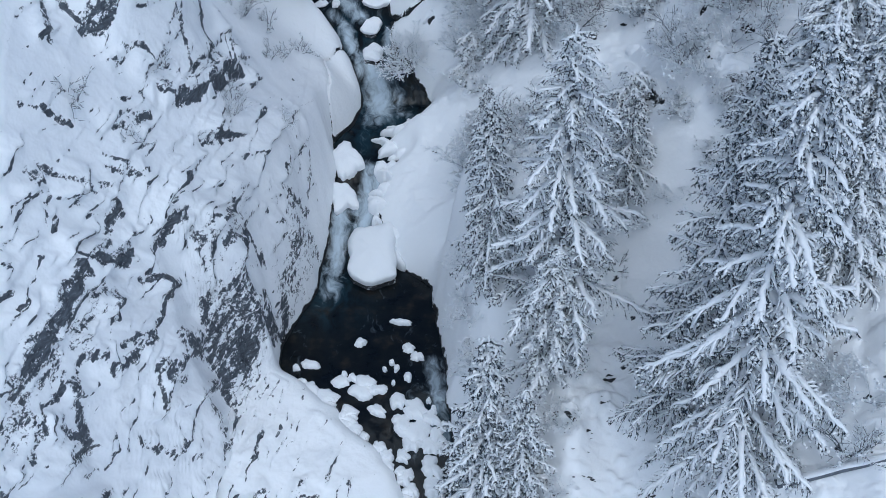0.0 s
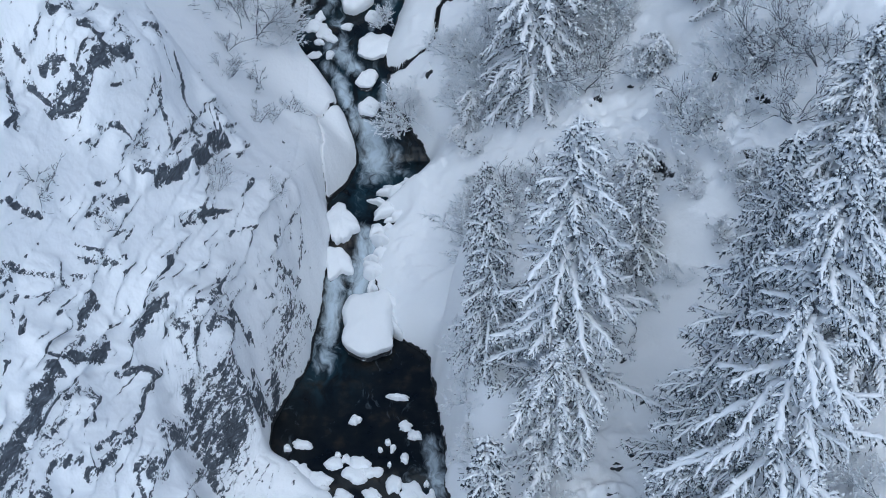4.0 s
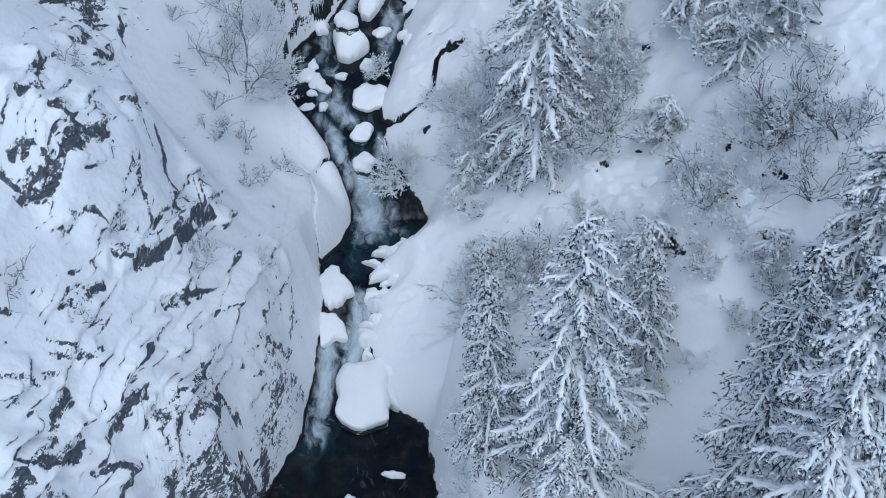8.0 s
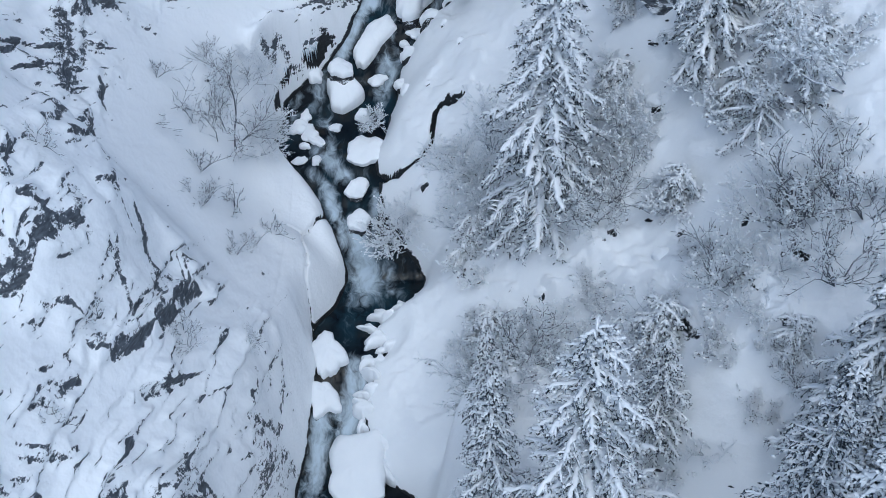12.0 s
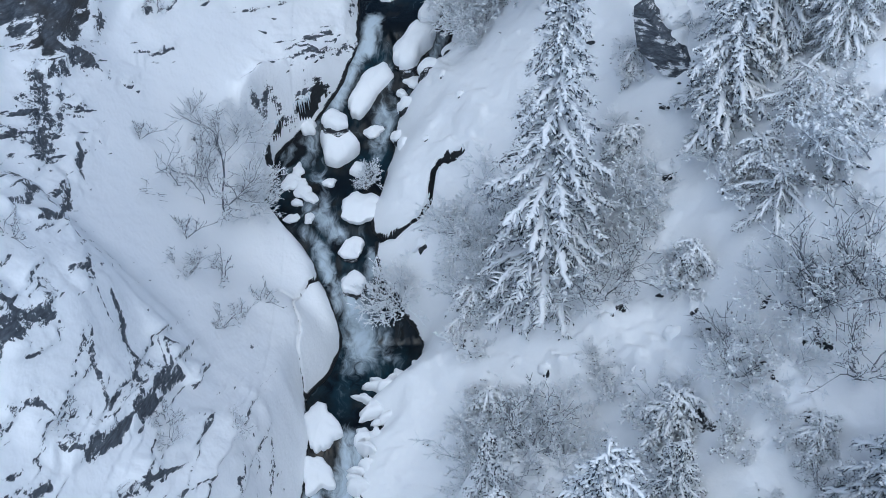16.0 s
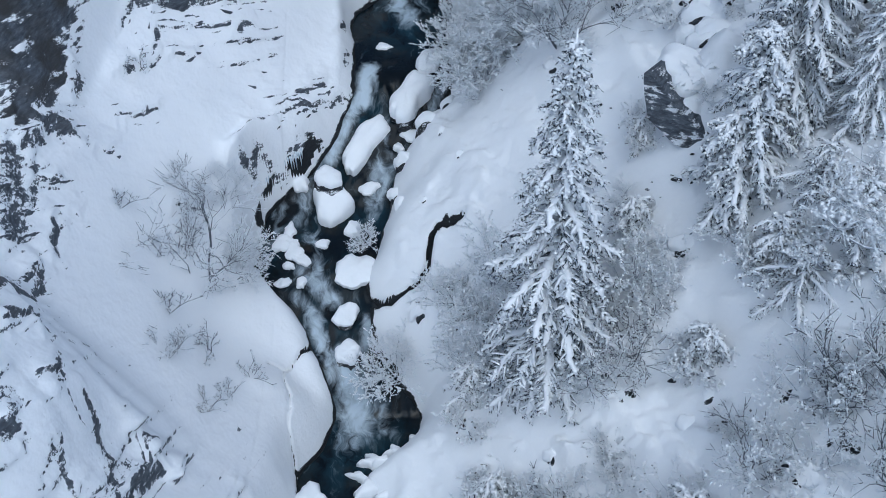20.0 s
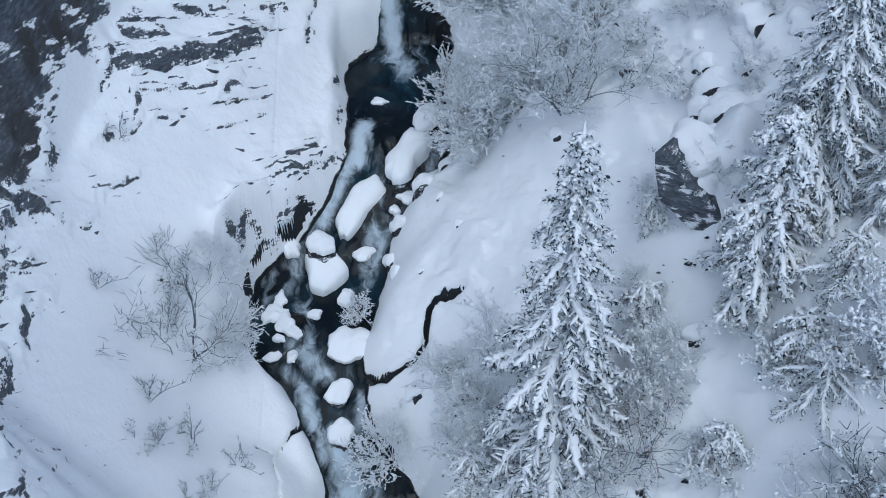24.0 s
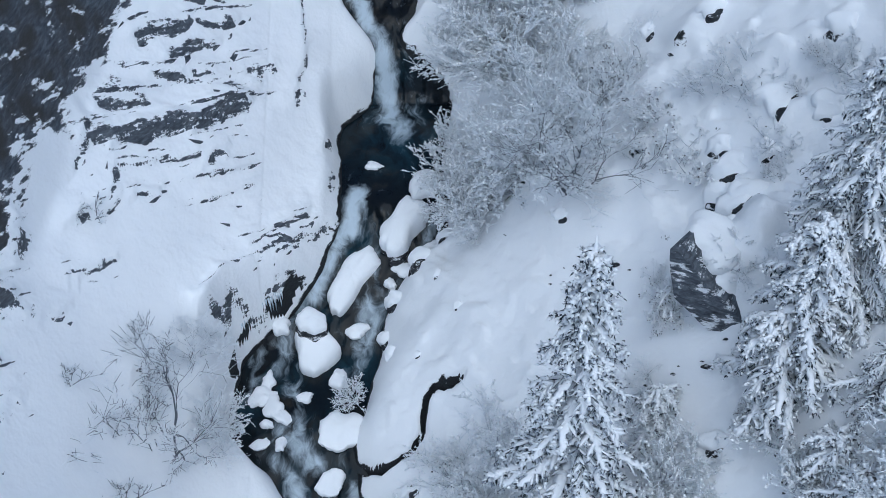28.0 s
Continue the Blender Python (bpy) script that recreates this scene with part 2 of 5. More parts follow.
# cracks and ledges of the rock: half width, depth, how bare, then the line they follow
CRACKS_STREAM = [
    (0.1, 0.9, 1.0, (-2.6, 53.4), (-1.6, 52.8), (-0.7, 52.8), (-0.3, 53.4), (-0.2, 54.2), (0.1, 54.5), (1.1, 54.2)),
    (0.06, 0.4, 0.75, (-6.2, 50.0), (-5.6, 50.1), (-5.2, 51.0), (-4.9, 51.8)), (0.05, 0.35, 0.5, (-5.7, 50.0), (-5.5, 48.6), (-5.3, 47.0))]
# the side valley's ledges: half width, rise, how bare, then the line they follow
LEDGES_LIP = [
    (0.05, 0.8, 1.0, (-7.6, 57.0), (-7.0, 58.2), (-6.3, 58.9)), (0.04, 0.5, 1.0, (-6.3, 58.9), (-5.6, 59.6), (-4.8, 60.5)),
    (0.05, 0.3, 1.0, (-6.4, 59.9), (-5.4, 61.2), (-4.7, 62.1)), (0.05, 0.3, 0.95, (-7.1, 58.7), (-5.5, 60.5), (-3.7, 62.4)), (0.05, 0.2, 0.9, (-5.6, 60.0), (-5.0, 60.9)),
    (0.07, 0.2, 0.95, (-4.2, 65.3), (-4.0, 66.0)), (0.05, 0.2, 0.9, (-8.0, 57.3), (-7.2, 58.4)), (0.06, 0.3, 1.0, (-5.9, 60.4), (-5.2, 60.9)), (0.05, 0.2, 0.9, (-4.9, 61.3), (-4.2, 62.2)),
    (0.04, 0.2, 0.8, (-5.2, 66.2), (-4.9, 68.5), (-5.2, 70.5)), (0.06, 0.2, 0.8, (-3.9, 63.6), (-3.8, 64.4))]
LEDGES_SLAB = [
    (0.165, 0.6, 1.0, (-11.2, 59.8), (-10.4, 60.4), (-9.1, 61.8), (-8.1, 62.6), (-7.5, 63.7), (-6.9, 64.6)), (0.06, 0.2, 0.9, (-11.2, 59.8), (-11.5, 58.7)), (0.15, 0.4, 0.9, (-11.0, 60.9), (-10.4, 61.5), (-9.7, 62.2)),
    (0.15, 0.4, 1.0, (-10.2, 63.9), (-9.7, 64.5), (-8.6, 65.9)), (0.1, 0.3, 1.0, (-9.2, 64.2), (-8.6, 65.2), (-7.9, 66.0)), (0.11, 0.3, 1.0, (-9.7, 63.1), (-9.3, 63.5), (-8.8, 63.9)),
    (0.09, 0.3, 1.0, (-8.4, 66.1), (-7.9, 66.7), (-7.4, 67.1))]
LEDGES_SLAB_THIN = [
    (0.1, 0.2, 0.85, (-6.9, 65.9), (-6.4, 66.3), (-5.9, 66.8)), (0.08, 0.2, 0.85, (-7.2, 64.7), (-6.5, 65.4)), (0.07, 0.2, 0.9, (-8.5, 64.3), (-7.8, 65.0)), (0.08, 0.2, 1.0, (-8.9, 66.5), (-7.7, 67.6)),
    (0.07, 0.2, 1.0, (-10.3, 64.3), (-9.9, 65.0)), (0.06, 0.2, 0.95, (-10.4, 59.8), (-9.4, 60.6), (-8.2, 61.6)), (0.05, 0.2, 1.0, (-10.4, 59.6), (-9.5, 60.3)), (0.07, 0.2, 0.75, (-10.4, 59.5), (-10.6, 58.2)),
    (0.3, 0.1, 0.5, (-10.6, 62.2), (-11.0, 61.3)), (0.25, 0.1, 0.5, (-7.6, 64.6), (-6.4, 66.0)), (0.05, 0.2, 0.9, (-7.9, 61.5), (-7.3, 62.3)), (0.04, 0.2, 0.9, (-9.9, 58.9), (-9.2, 59.5))]
LEDGES_BAND = [
    (0.2, 0.5, 0.9, (-13.6, 53.1), (-13.5, 52.3)), (0.12, 0.5, 1.0, (-13.1, 53.9), (-13.0, 52.6)), (0.11, 0.5, 1.0, (-13.5, 52.1), (-12.8, 52.2)), (0.12, 0.4, 1.0, (-12.8, 52.3), (-12.2, 52.9)),
    (0.09, 0.4, 1.0, (-13.2, 50.8), (-12.9, 51.7)), (0.15, 0.4, 0.9, (-13.4, 50.6), (-13.0, 49.0)), (0.22, 0.4, 0.8, (-13.4, 49.8), (-12.8, 47.1)), (0.06, 0.3, 0.85, (-12.9, 50.8), (-12.7, 48.7)),
    (0.06, 0.3, 0.85, (-12.2, 49.2), (-11.9, 47.8)), (0.04, 0.2, 1.0, (-12.8, 50.3), (-12.3, 50.7)), (0.05, 0.3, 1.0, (-12.4, 55.4), (-12.4, 54.5))]
LEDGES_SPARSE = [
    (0.05, 0.2, 0.85, (-11.3, 55.3), (-11.0, 55.6), (-10.2, 56.6)), (0.05, 0.2, 0.9, (-11.4, 57.0), (-11.0, 57.4)), (0.05, 0.2, 0.85, (-11.9, 50.0), (-11.7, 50.1)), (0.05, 0.2, 0.9, (-12.7, 50.1), (-12.3, 50.5)),
    (0.04, 0.2, 0.9, (-11.6, 53.4), (-11.2, 53.8)), (0.04, 0.2, 0.8, (-9.5, 53.7), (-8.9, 54.1)), (0.05, 0.2, 0.8, (-10.6, 57.8), (-10.3, 58.5)), (0.2, 0.4, 0.9, (-14.4, 46.5), (-14.0, 47.3), (-13.5, 47.2))]
LEDGES_BROW = [
    (0.14, 0.7, 1.05, (-10.15, 36.5), (-9.7, 36.9), (-9.3, 37.75), (-8.75, 39.0), (-8.45, 40.6), (-8.15, 41.8)), (0.3, 0.2, 0.3, (-10.2, 36.7), (-9.6, 37.6), (-9.1, 38.9), (-8.8, 39.7)),
    (0.12, 0.3, 1.0, (-9.3, 41.0), (-9.1, 40.1), (-8.8, 39.5)), (0.12, 0.3, 1.0, (-9.6, 39.3), (-9.5, 38.2)), (0.1, 0.3, 1.0, (-8.5, 41.8), (-8.6, 40.1)), (0.1, 0.3, 1.0, (-8.25, 42.4), (-8.4, 41.2)), (0.1, 0.3, 1.0, (-9.2, 38.9), (-9.5, 37.8)),
    (0.1, 0.2, 1.0, (-9.6, 41.0), (-9.4, 40.2)), (0.08, 0.2, 0.9, (-10.9, 36.4), (-10.3, 36.9)), (0.08, 0.2, 0.9, (-11.4, 35.9), (-11.0, 36.2)),
    (0.05, 0.2, 0.9, (-9.7, 38.9), (-9.6, 38.7)), (0.3, 0.2, 0.42, (-9.2, 39.0), (-8.7, 41.0)), (0.1, 0.4, 1.0, (-12.3, 36.3), (-11.9, 36.6), (-11.1, 36.8), (-10.6, 37.5), (-10.1, 38.5)),
    (0.12, 0.4, 1.0, (-12.3, 35.7), (-11.9, 36.3), (-11.2, 36.7)), (0.14, 0.5, 1.0, (-11.3, 37.6), (-10.9, 37.8), (-10.5, 37.7))]
LEDGES_STAIR = [
    (0.13, 0.5, 1.0, (-12.0, 37.4), (-11.6, 38.1), (-11.7, 39.0)), (0.12, 0.4, 1.0, (-11.4, 41.3), (-11.5, 43.5), (-12.1, 46.9)), (0.16, 0.4, 1.0, (-10.9, 41.6), (-10.7, 42.4), (-10.4, 42.1)),
    (0.08, 0.3, 0.9, (-9.6, 40.4), (-9.9, 41.6)), (0.2, 0.2, 0.55, (-10.4, 39.0), (-10.2, 39.2), (-10.1, 38.5))]
LEDGES_FACE = [
    (0.18, 0.6, 1.0, (-11.8, 29.6), (-12.3, 28.5), (-12.6, 27.3), (-12.9, 26.5), (-13.4, 25.0)), (0.12, 0.5, 1.0, (-12.1, 29.6), (-11.8, 29.9), (-11.2, 30.9), (-10.9, 31.8)), (0.11, 0.3, 0.9, (-11.8, 29.9), (-11.5, 31.1), (-11.3, 32.0), (-11.1, 32.4)),
    (0.09, 0.4, 1.0, (-10.5, 32.2), (-10.0, 33.2), (-9.2, 34.2)), (0.07, 0.3, 1.0, (-8.5, 34.8), (-8.0, 36.5)), (0.12, 0.4, 1.0, (-8.4, 34.5), (-8.0, 35.5), (-7.4, 37.1)), (0.15, 0.3, 0.7, (-9.2, 33.8), (-8.8, 34.2), (-8.3, 35.3))]
LEDGES_RIBS = [
    (0.12, 0.4, 0.9, (-9.1, 33.4), (-9.5, 32.7), (-9.6, 30.4), (-9.9, 29.4)), (0.06, 0.2, 0.8, (-9.5, 30.3), (-9.8, 29.3)), (0.06, 0.2, 0.8, (-9.9, 29.8), (-10.3, 28.7)), (0.07, 0.4, 1.0, (-10.0, 31.4), (-10.0, 30.8), (-10.5, 29.7), (-11.0, 28.7)),
    (0.1, 0.3, 0.9, (-10.2, 30.2), (-10.6, 29.1), (-11.0, 28.4), (-11.3, 27.9)), (0.08, 0.3, 1.0, (-10.7, 31.3), (-10.0, 32.3), (-10.0, 31.4)), (0.06, 0.3, 0.85, (-11.0, 30.0), (-11.2, 29.2), (-11.3, 28.5), (-11.7, 27.6))]
LEDGES_LOW = [
    (0.11, 0.3, 0.85, (-11.6, 28.0), (-12.0, 27.1), (-12.1, 26.4)), (0.15, 0.3, 1.0, (-12.1, 26.5), (-12.2, 25.9), (-12.3, 25.3)), (0.08, 0.3, 0.9, (-12.4, 26.3), (-12.7, 25.5), (-12.8, 24.9), (-13.0, 23.9)), (0.05, 0.2, 0.9, (-12.8, 28.8), (-12.9, 28.1), (-13.2, 27.4), (-13.3, 26.7)),
    (0.07, 0.2, 0.8, (-12.5, 31.3), (-12.8, 30.8), (-12.7, 30.5), (-12.7, 29.7)), (0.07, 0.2, 0.9, (-11.5, 33.0), (-11.1, 33.4), (-10.8, 33.7)), (0.05, 0.2, 0.9, (-12.3, 30.8), (-11.9, 31.9)), (0.06, 0.2, 0.9, (-9.8, 29.0), (-10.2, 28.4), (-10.8, 27.6))]
LEDGES_RIM = [
    (0.16, 0.4, 0.9, (-13.5, 36.3), (-13.3, 35.6), (-12.8, 34.4)), (0.12, 0.4, 0.9, (-13.2, 36.3), (-12.7, 36.3)), (0.12, 0.3, 1.0, (-12.8, 36.0), (-12.2, 35.9), (-11.6, 36.3), (-10.5, 37.5)), (0.08, 0.3, 1.0, (-13.3, 31.8), (-12.8, 32.4), (-12.2, 32.9)),
    (0.1, 0.3, 0.9, (-11.3, 34.0), (-10.8, 34.7), (-10.4, 35.6)), (0.08, 0.3, 0.9, (-11.5, 32.8), (-10.6, 33.7)), (0.15, 0.3, 0.6, (-9.0, 36.7), (-8.4, 37.8)), (0.12, 0.3, 0.7, (-13.1, 30.3), (-12.7, 31.1), (-11.8, 31.9)), (0.07, 0.3, 0.9, (-5.8, 43.1), (-6.5, 39.5))]
LEDGES_EDGE = [
    (0.4, 0.2, 0.85, (-9.1, 33.1), (-8.3, 33.8), (-7.6, 34.9)),
    (0.3, 0.1, 0.45, (-7.8, 37.0), (-8.0, 35.6)), (0.3, 0.2, 0.55, (-5.8, 41.4), (-6.4, 38.9), (-6.8, 37.5)), (0.16, 0.4, 1.0, (-6.7, 37.8), (-7.1, 36.4), (-7.6, 34.6), (-8.3, 33.8)), (0.28, 0.2, 0.9, (-9.2, 32.9), (-8.9, 33.1), (-8.9, 32.8)),
    (0.05, 0.3, 1.0, (-7.6, 34.8), (-7.1, 37.0), (-6.5, 38.0)), (0.07, 0.3, 0.8, (-8.5, 33.1), (-8.5, 31.0), (-8.7, 30.1)), (0.05, 0.2, 0.9, (-6.6, 41.1), (-6.6, 39.3)), (0.25, 0.1, 0.5, (-9.0, 30.9), (-8.7, 30.5)),
    (0.3, 0.1, 0.5, (-12.4, 27.2), (-13.0, 25.8), (-13.4, 24.0)), (0.3, 0.1, 0.5, (-11.4, 29.7), (-11.9, 28.3), (-12.1, 27.5)), (0.35, 0.1, 0.5, (-8.7, 34.3), (-9.0, 33.7), (-8.9, 33.5))]
HIGH_ROWS = LEDGES_LIP + LEDGES_SLAB + LEDGES_SLAB_THIN + LEDGES_SPARSE
LOW_ROWS = [(2.2 * half, *rest) for half, *rest in LEDGES_BAND] + LEDGES_BROW + LEDGES_STAIR + LEDGES_FACE + LEDGES_RIBS + LEDGES_LOW + LEDGES_RIM + LEDGES_EDGE


def step_ledges(rows, reach=0.55):
    """Snowy steps along lines: how far the uphill side is raised, how bare the riser is and how near one lies."""
    gy, gx = np.gradient(GZ, AY, AX)
    ln = np.hypot(gx, gy) + 0.05
    wx, wy = GX + 0.16 * fbm(GX / 0.7, GY / 0.7, 0, 3, 91), GY + 0.16 * fbm(GX / 0.7, GY / 0.7, 0, 3, 92)
    swell = 1 + 0.6 * vnoise(GX / 0.45, GY / 0.45, 0, 93)
    raised, bare, near = (np.zeros(GX.shape) for _ in range(3))
    for half, rise, show, *line in rows:
        for (ax, ay), (bx, by) in zip(line, line[1:]):
            pad = 1.6 + 2 * half
            i0, i1 = np.searchsorted(AY, (min(ay, by) - pad, max(ay, by) + pad))
            j0, j1 = np.searchsorted(AX, (min(ax, bx) - pad, max(ax, bx) + pad))
            w = (slice(i0, i1), slice(j0, j1))
            x, y = wx[w], wy[w]
            t = np.clip(((x - ax) * (bx - ax) + (y - ay) * (by - ay)) / ((bx - ax) ** 2 + (by - ay) ** 2), 0, 1)
            qx, qy = x - ax - t * (bx - ax), y - ay - t * (by - ay)
            d = np.hypot(qx, qy)
            up = (qx * gx[w] + qy * gy[w]) / ln[w]
            taper = 1 - 0.45 * np.abs(2 * t - 1) ** 3 if len(line) == 2 else 1
            wide = half * swell[w] * taper
            lift = rise * smooth(up, -0.8 * half, 0.5 * half + 0.05) * np.exp(-(d / (reach + half)) ** 2)
            raised[w] = np.maximum(raised[w], lift)
            bare[w] = np.maximum(bare[w], show * np.clip(1.3 - 0.62 * d / wide, 0, 1))
            near[w] = np.maximum(near[w], np.exp(-(d / (0.4 + 1.5 * half)) ** 2))
    return raised, bare, near


def cracks(x, y, rows):
    """How deep the cracks are sunk, how bare they are and how near one is."""
    wx, wy = x + 0.2 * fbm(x / 0.9, y / 0.9, 0, 3, 91), y + 0.2 * fbm(x / 0.9, y / 0.9, 0, 3, 92)
    swell = 1 + 0.55 * vnoise(x / 0.7, y / 0.7, 0, 93)
    deep, bare, near = (np.zeros(np.shape(x)) for _ in range(3))
    for half, depth, show, *line in rows:
        for (ax, ay), (bx, by) in zip(line, line[1:]):
            t = np.clip(((wx - ax) * (bx - ax) + (wy - ay) * (by - ay)) / ((bx - ax) ** 2 + (by - ay) ** 2), 0, 1)
            d = np.hypot(wx - ax - t * (bx - ax), wy - ay - t * (by - ay)) / swell
            deep = np.maximum(deep, depth * smooth(d, 1.5 * half, 0.35 * half))
            bare = np.maximum(bare, show * smooth(d, 1.5 * half, 0.9 * half))
            near = np.maximum(near, np.exp(-(d / (0.5 + 2 * half)) ** 2))
    return deep, bare, near


# hills and hollows laid over the two slopes: place, reach, height
LEFT_HILLS = [(-10.4, 31.6, 1.6, -1.2), (-8.6, 34, 1.3, 1.2), (-10.8, 40, 2, 1.0), (-13, 52.5, 2.5, 1.1), (-7.5, 50, 2.0, -0.6), (-5.9, 49.0, 1.0, 0.7)]
RIGHT_HILLS = [(9, 38, 3, 2.0), (8, 44.5, 2.5, -0.9), (12, 44, 3, 0.7), (8.4, 51.5, 1.8, 1.6), (5, 58, 3, 0.7), (9.0, 52.5, 1.0, 1.3), (10, 56, 3, 0.6), (1, 60.5, 2, -2.2), (4, 46, 2.5, 0.7), (12.5, 49, 3, 1.3), (-1.3, 54.6, 0.9, 0.5), (-1.4, 56.6, 0.9, 0.6), (-1.2, 58.6, 0.9, 0.5)]
FOOT_Y, FOOT_X = [0, 26, 28.4, 29.2, 30.8, 32.8, 33.7, 34.9, 36], [-13, -11, -9.6, -9.0, -8.7, -8.8, -8.2, -7.1, -6.9]


def hills(x, y, rows):
    return sum(h * np.exp(-((x - a) ** 2 + (y - b) ** 2) / r ** 2) for a, b, r, h in rows)


def knob_edge(y):
    """The brow of the rock block that stands out above the apron."""
    return np.interp(y, [35, 37, 38.5, 40, 42, 44, 46], [-11.4, -10.2, -9.5, -9.0, -8.5, -9.3, -11]) + 0.25 * vnoise(y * 1.3, 0.7, 0, 8)


def left_side(x, y):
    """The slopes and the buttress on the true right bank."""
    slope = -27.5 - 1.15 * x + 0.5 * y
    apron = 9.2 - 1.31 * x - 0.23 * y
    low = -43.3 - 2.34 * x + 0.92 * y
    upper = np.logaddexp(slope * 1.5, apron * 1.5) / 1.5
    out = -np.logaddexp(-low * 1.3, -upper * 1.3) / 1.3
    soften = 2.2 * smooth(y, 41.2, 43.6)
    out = out + 3.3 * smooth(knob_edge(y) - x, -0.15 - soften, 0.6 + soften) * smooth(y, 35.8, 37.4) * smooth(y, 46, 42.5) + hills(x, y, LEFT_HILLS)
    edge = -10.6 - 0.175 * (64.8 - y)
    return out + 3.2 * np.maximum(0, edge - x) * smooth(y, 52, 57)


def right_side(x, y):
    slope = -14.6 + 0.95 * x + 0.42 * y
    rim = 5.5 * np.exp(-((x - 1.5) / 3.0) ** 2) * smooth(y, 24, 28) * smooth(y, 42.5, 39.5)
    terrace = 2.2 * smooth(x, 4, 7) * smooth(y, 38, 33)
    return slope + rim - terrace + hills(x, y, RIGHT_HILLS)


def calm(y, ys, xs):
    return sum(np.interp(y + o, ys, xs) for o in (-2.4, -1.6, -0.8, 0, 0.8, 1.6, 2.4)) / 7


def calm_left(y):
    return sum(np.interp(y + o, LEFT_Y, LEFT_X) for o in (-0.8, -0.4, 0, 0.4, 0.8)) / 5


def overhang(y):
    """Where the bank over the rapids breaks off in a dark wall."""
    return smooth(y, 56.2, 57.2) * smooth(y, 60.8, 59.8)


def base_height(x, y):
    zw = level(y)
    dl, dr = off_shore(x, y, TABLE_LEFT, -1), off_shore(x, y, TABLE_RIGHT, 1)
    inside = np.minimum(-dl, -dr)
    bed = zw - 0.9 * np.clip(inside / 0.5, 0, 1)
    ragged = 0.5 * fbm(x / 1.8, y / 1.8, 0, 3, 61)
    foot = np.where(y < 36, np.minimum(np.interp(y, FOOT_Y, FOOT_X), np.interp(y, LEFT_Y, LEFT_X)), calm_left(y)) + 0.5 * ragged
    steep_l = 1.8 + 5.5 * smooth(y, 50, 47) + 2.0 * smooth(y, 48, 50) + 2.5 * smooth(y, 53, 55)
    pillow_l = (0.75 + 1.0 * overhang(y)) * (1 - np.exp(-np.maximum(dl, 0) / 0.22))
    shelf = zw + pillow_l + (0.1 + 0.25 * smooth(y, 50, 56)) * np.clip(dl, 0, 8)
    cap_l = shelf + steep_l * np.maximum(foot - x, 0)
    body = np.logaddexp(2.5 * left_side(x, y), 2.5 * shelf) / 2.5
    zl = np.where(dl > 0.8, -np.logaddexp(-1.6 * body, -1.6 * cap_l) / 1.6, np.minimum(body, cap_l))
    zl = np.where(dl > 0, np.maximum(zl, shelf - 0.1), zl)
    steep_r = 1.3 + 6 * smooth(y, 32, 34) * smooth(y, 40.8, 39) + 4 * smooth(y, 63, 65) * smooth(y, 70.5, 69)
    far_r = x - calm(y, RIGHT_Y, RIGHT_X)
    pillow_r = 0.7 * (1 - np.exp(-np.maximum(dr, 0) / 0.25))
    flat_r = zw + pillow_r + 0.1 * np.clip(dr, 0, 8)
    zr = np.minimum(np.maximum(right_side(x, y), flat_r), zw + pillow_r + steep_r * np.maximum(0.5 * dr + 0.5 * far_r + 0.25 * ragged, 0))
    return np.where(dl > 0, zl, np.where(dr > 0, zr, bed))


def axis(far, *stretches):
    """Grid lines: fine stretches of (from, to, step) and ever wider steps beyond them."""
    core = np.concatenate([np.arange(lo, hi - step / 2, step) for lo, hi, step in stretches] + [[stretches[-1][1]]])
    out = np.geomspace(0.3, far, 34)
    return np.concatenate([core[0] - out[::-1], core, core[-1] + out])


def blur(a, n):
    for _ in range(n):
        a = (a + np.roll(a, 1, 0) + np.roll(a, -1, 0) + np.roll(a, 1, 1) + np.roll(a, -1, 1)) / 5
    return a


def normals(px, py, pz):
    ux, uy, uz = (np.gradient(a, axis=1) for a in (px, py, pz))
    vx, vy, vz = (np.gradient(a, axis=0) for a in (px, py, pz))
    nx, ny, nz = uy * vz - uz * vy, uz * vx - ux * vz, ux * vy - uy * vx
    ln = np.sqrt(nx * nx + ny * ny + nz * nz) + 1e-9
    return nx / ln, ny / ln, nz / ln


AX = axis(1500, (-21, -14.5, 0.2), (-14.5, -13.6, 0.055), (-13.6, -6.2, 0.031), (-6.2, -4, 0.055), (-4, 15, 0.1), (15, 20, 0.2))
AY = axis(1500, (19, 23, 0.15), (23, 46, 0.055), (46, 72, 0.07), (72, 79, 0.15))
GX, GY = np.meshgrid(AX, AY)
far_off = np.maximum(np.maximum(-21 - GX, GX - 20), np.maximum(19 - GY, GY - 79))
near_x, near_y = np.clip(GX, -30, 30), np.clip(GY, 5, 92)
GZ = base_height(near_x, near_y)
GZ = GZ + np.where(far_off > 9, 22 * fbm(GX / 90, GY / 90, 0, 4, 40), 0) * smooth(far_off, 9, 120)
GZ = blur(GZ, 20)
inland = np.maximum(off_shore(GX, GY, TABLE_LEFT, -1), off_shore(GX, GY, TABLE_RIGHT, 1))
land = smooth(inland, 0.05, 0.8)
rightward = smooth(GX - shore_right(GY), 0.25, 1.3)
up = 0.707 * (GY + GZ)
humps = (np.maximum(0, fbm(GX / 1.15, up / 1.0, 0, 3, 13)) + 0.5 * np.maximum(0, fbm(GX / 0.45, up / 0.4, 0, 2, 17) - 0.05)) * (0.35 + 0.65 * smooth(fbm(GX / 5, GY / 5, 0, 2, 14), -0.2, 0.4))
humps = humps * (0.5 + 0.5 * smooth(GX, 1.0, 3.5))
slope_y, slope_x = np.gradient(GZ, AY, AX)
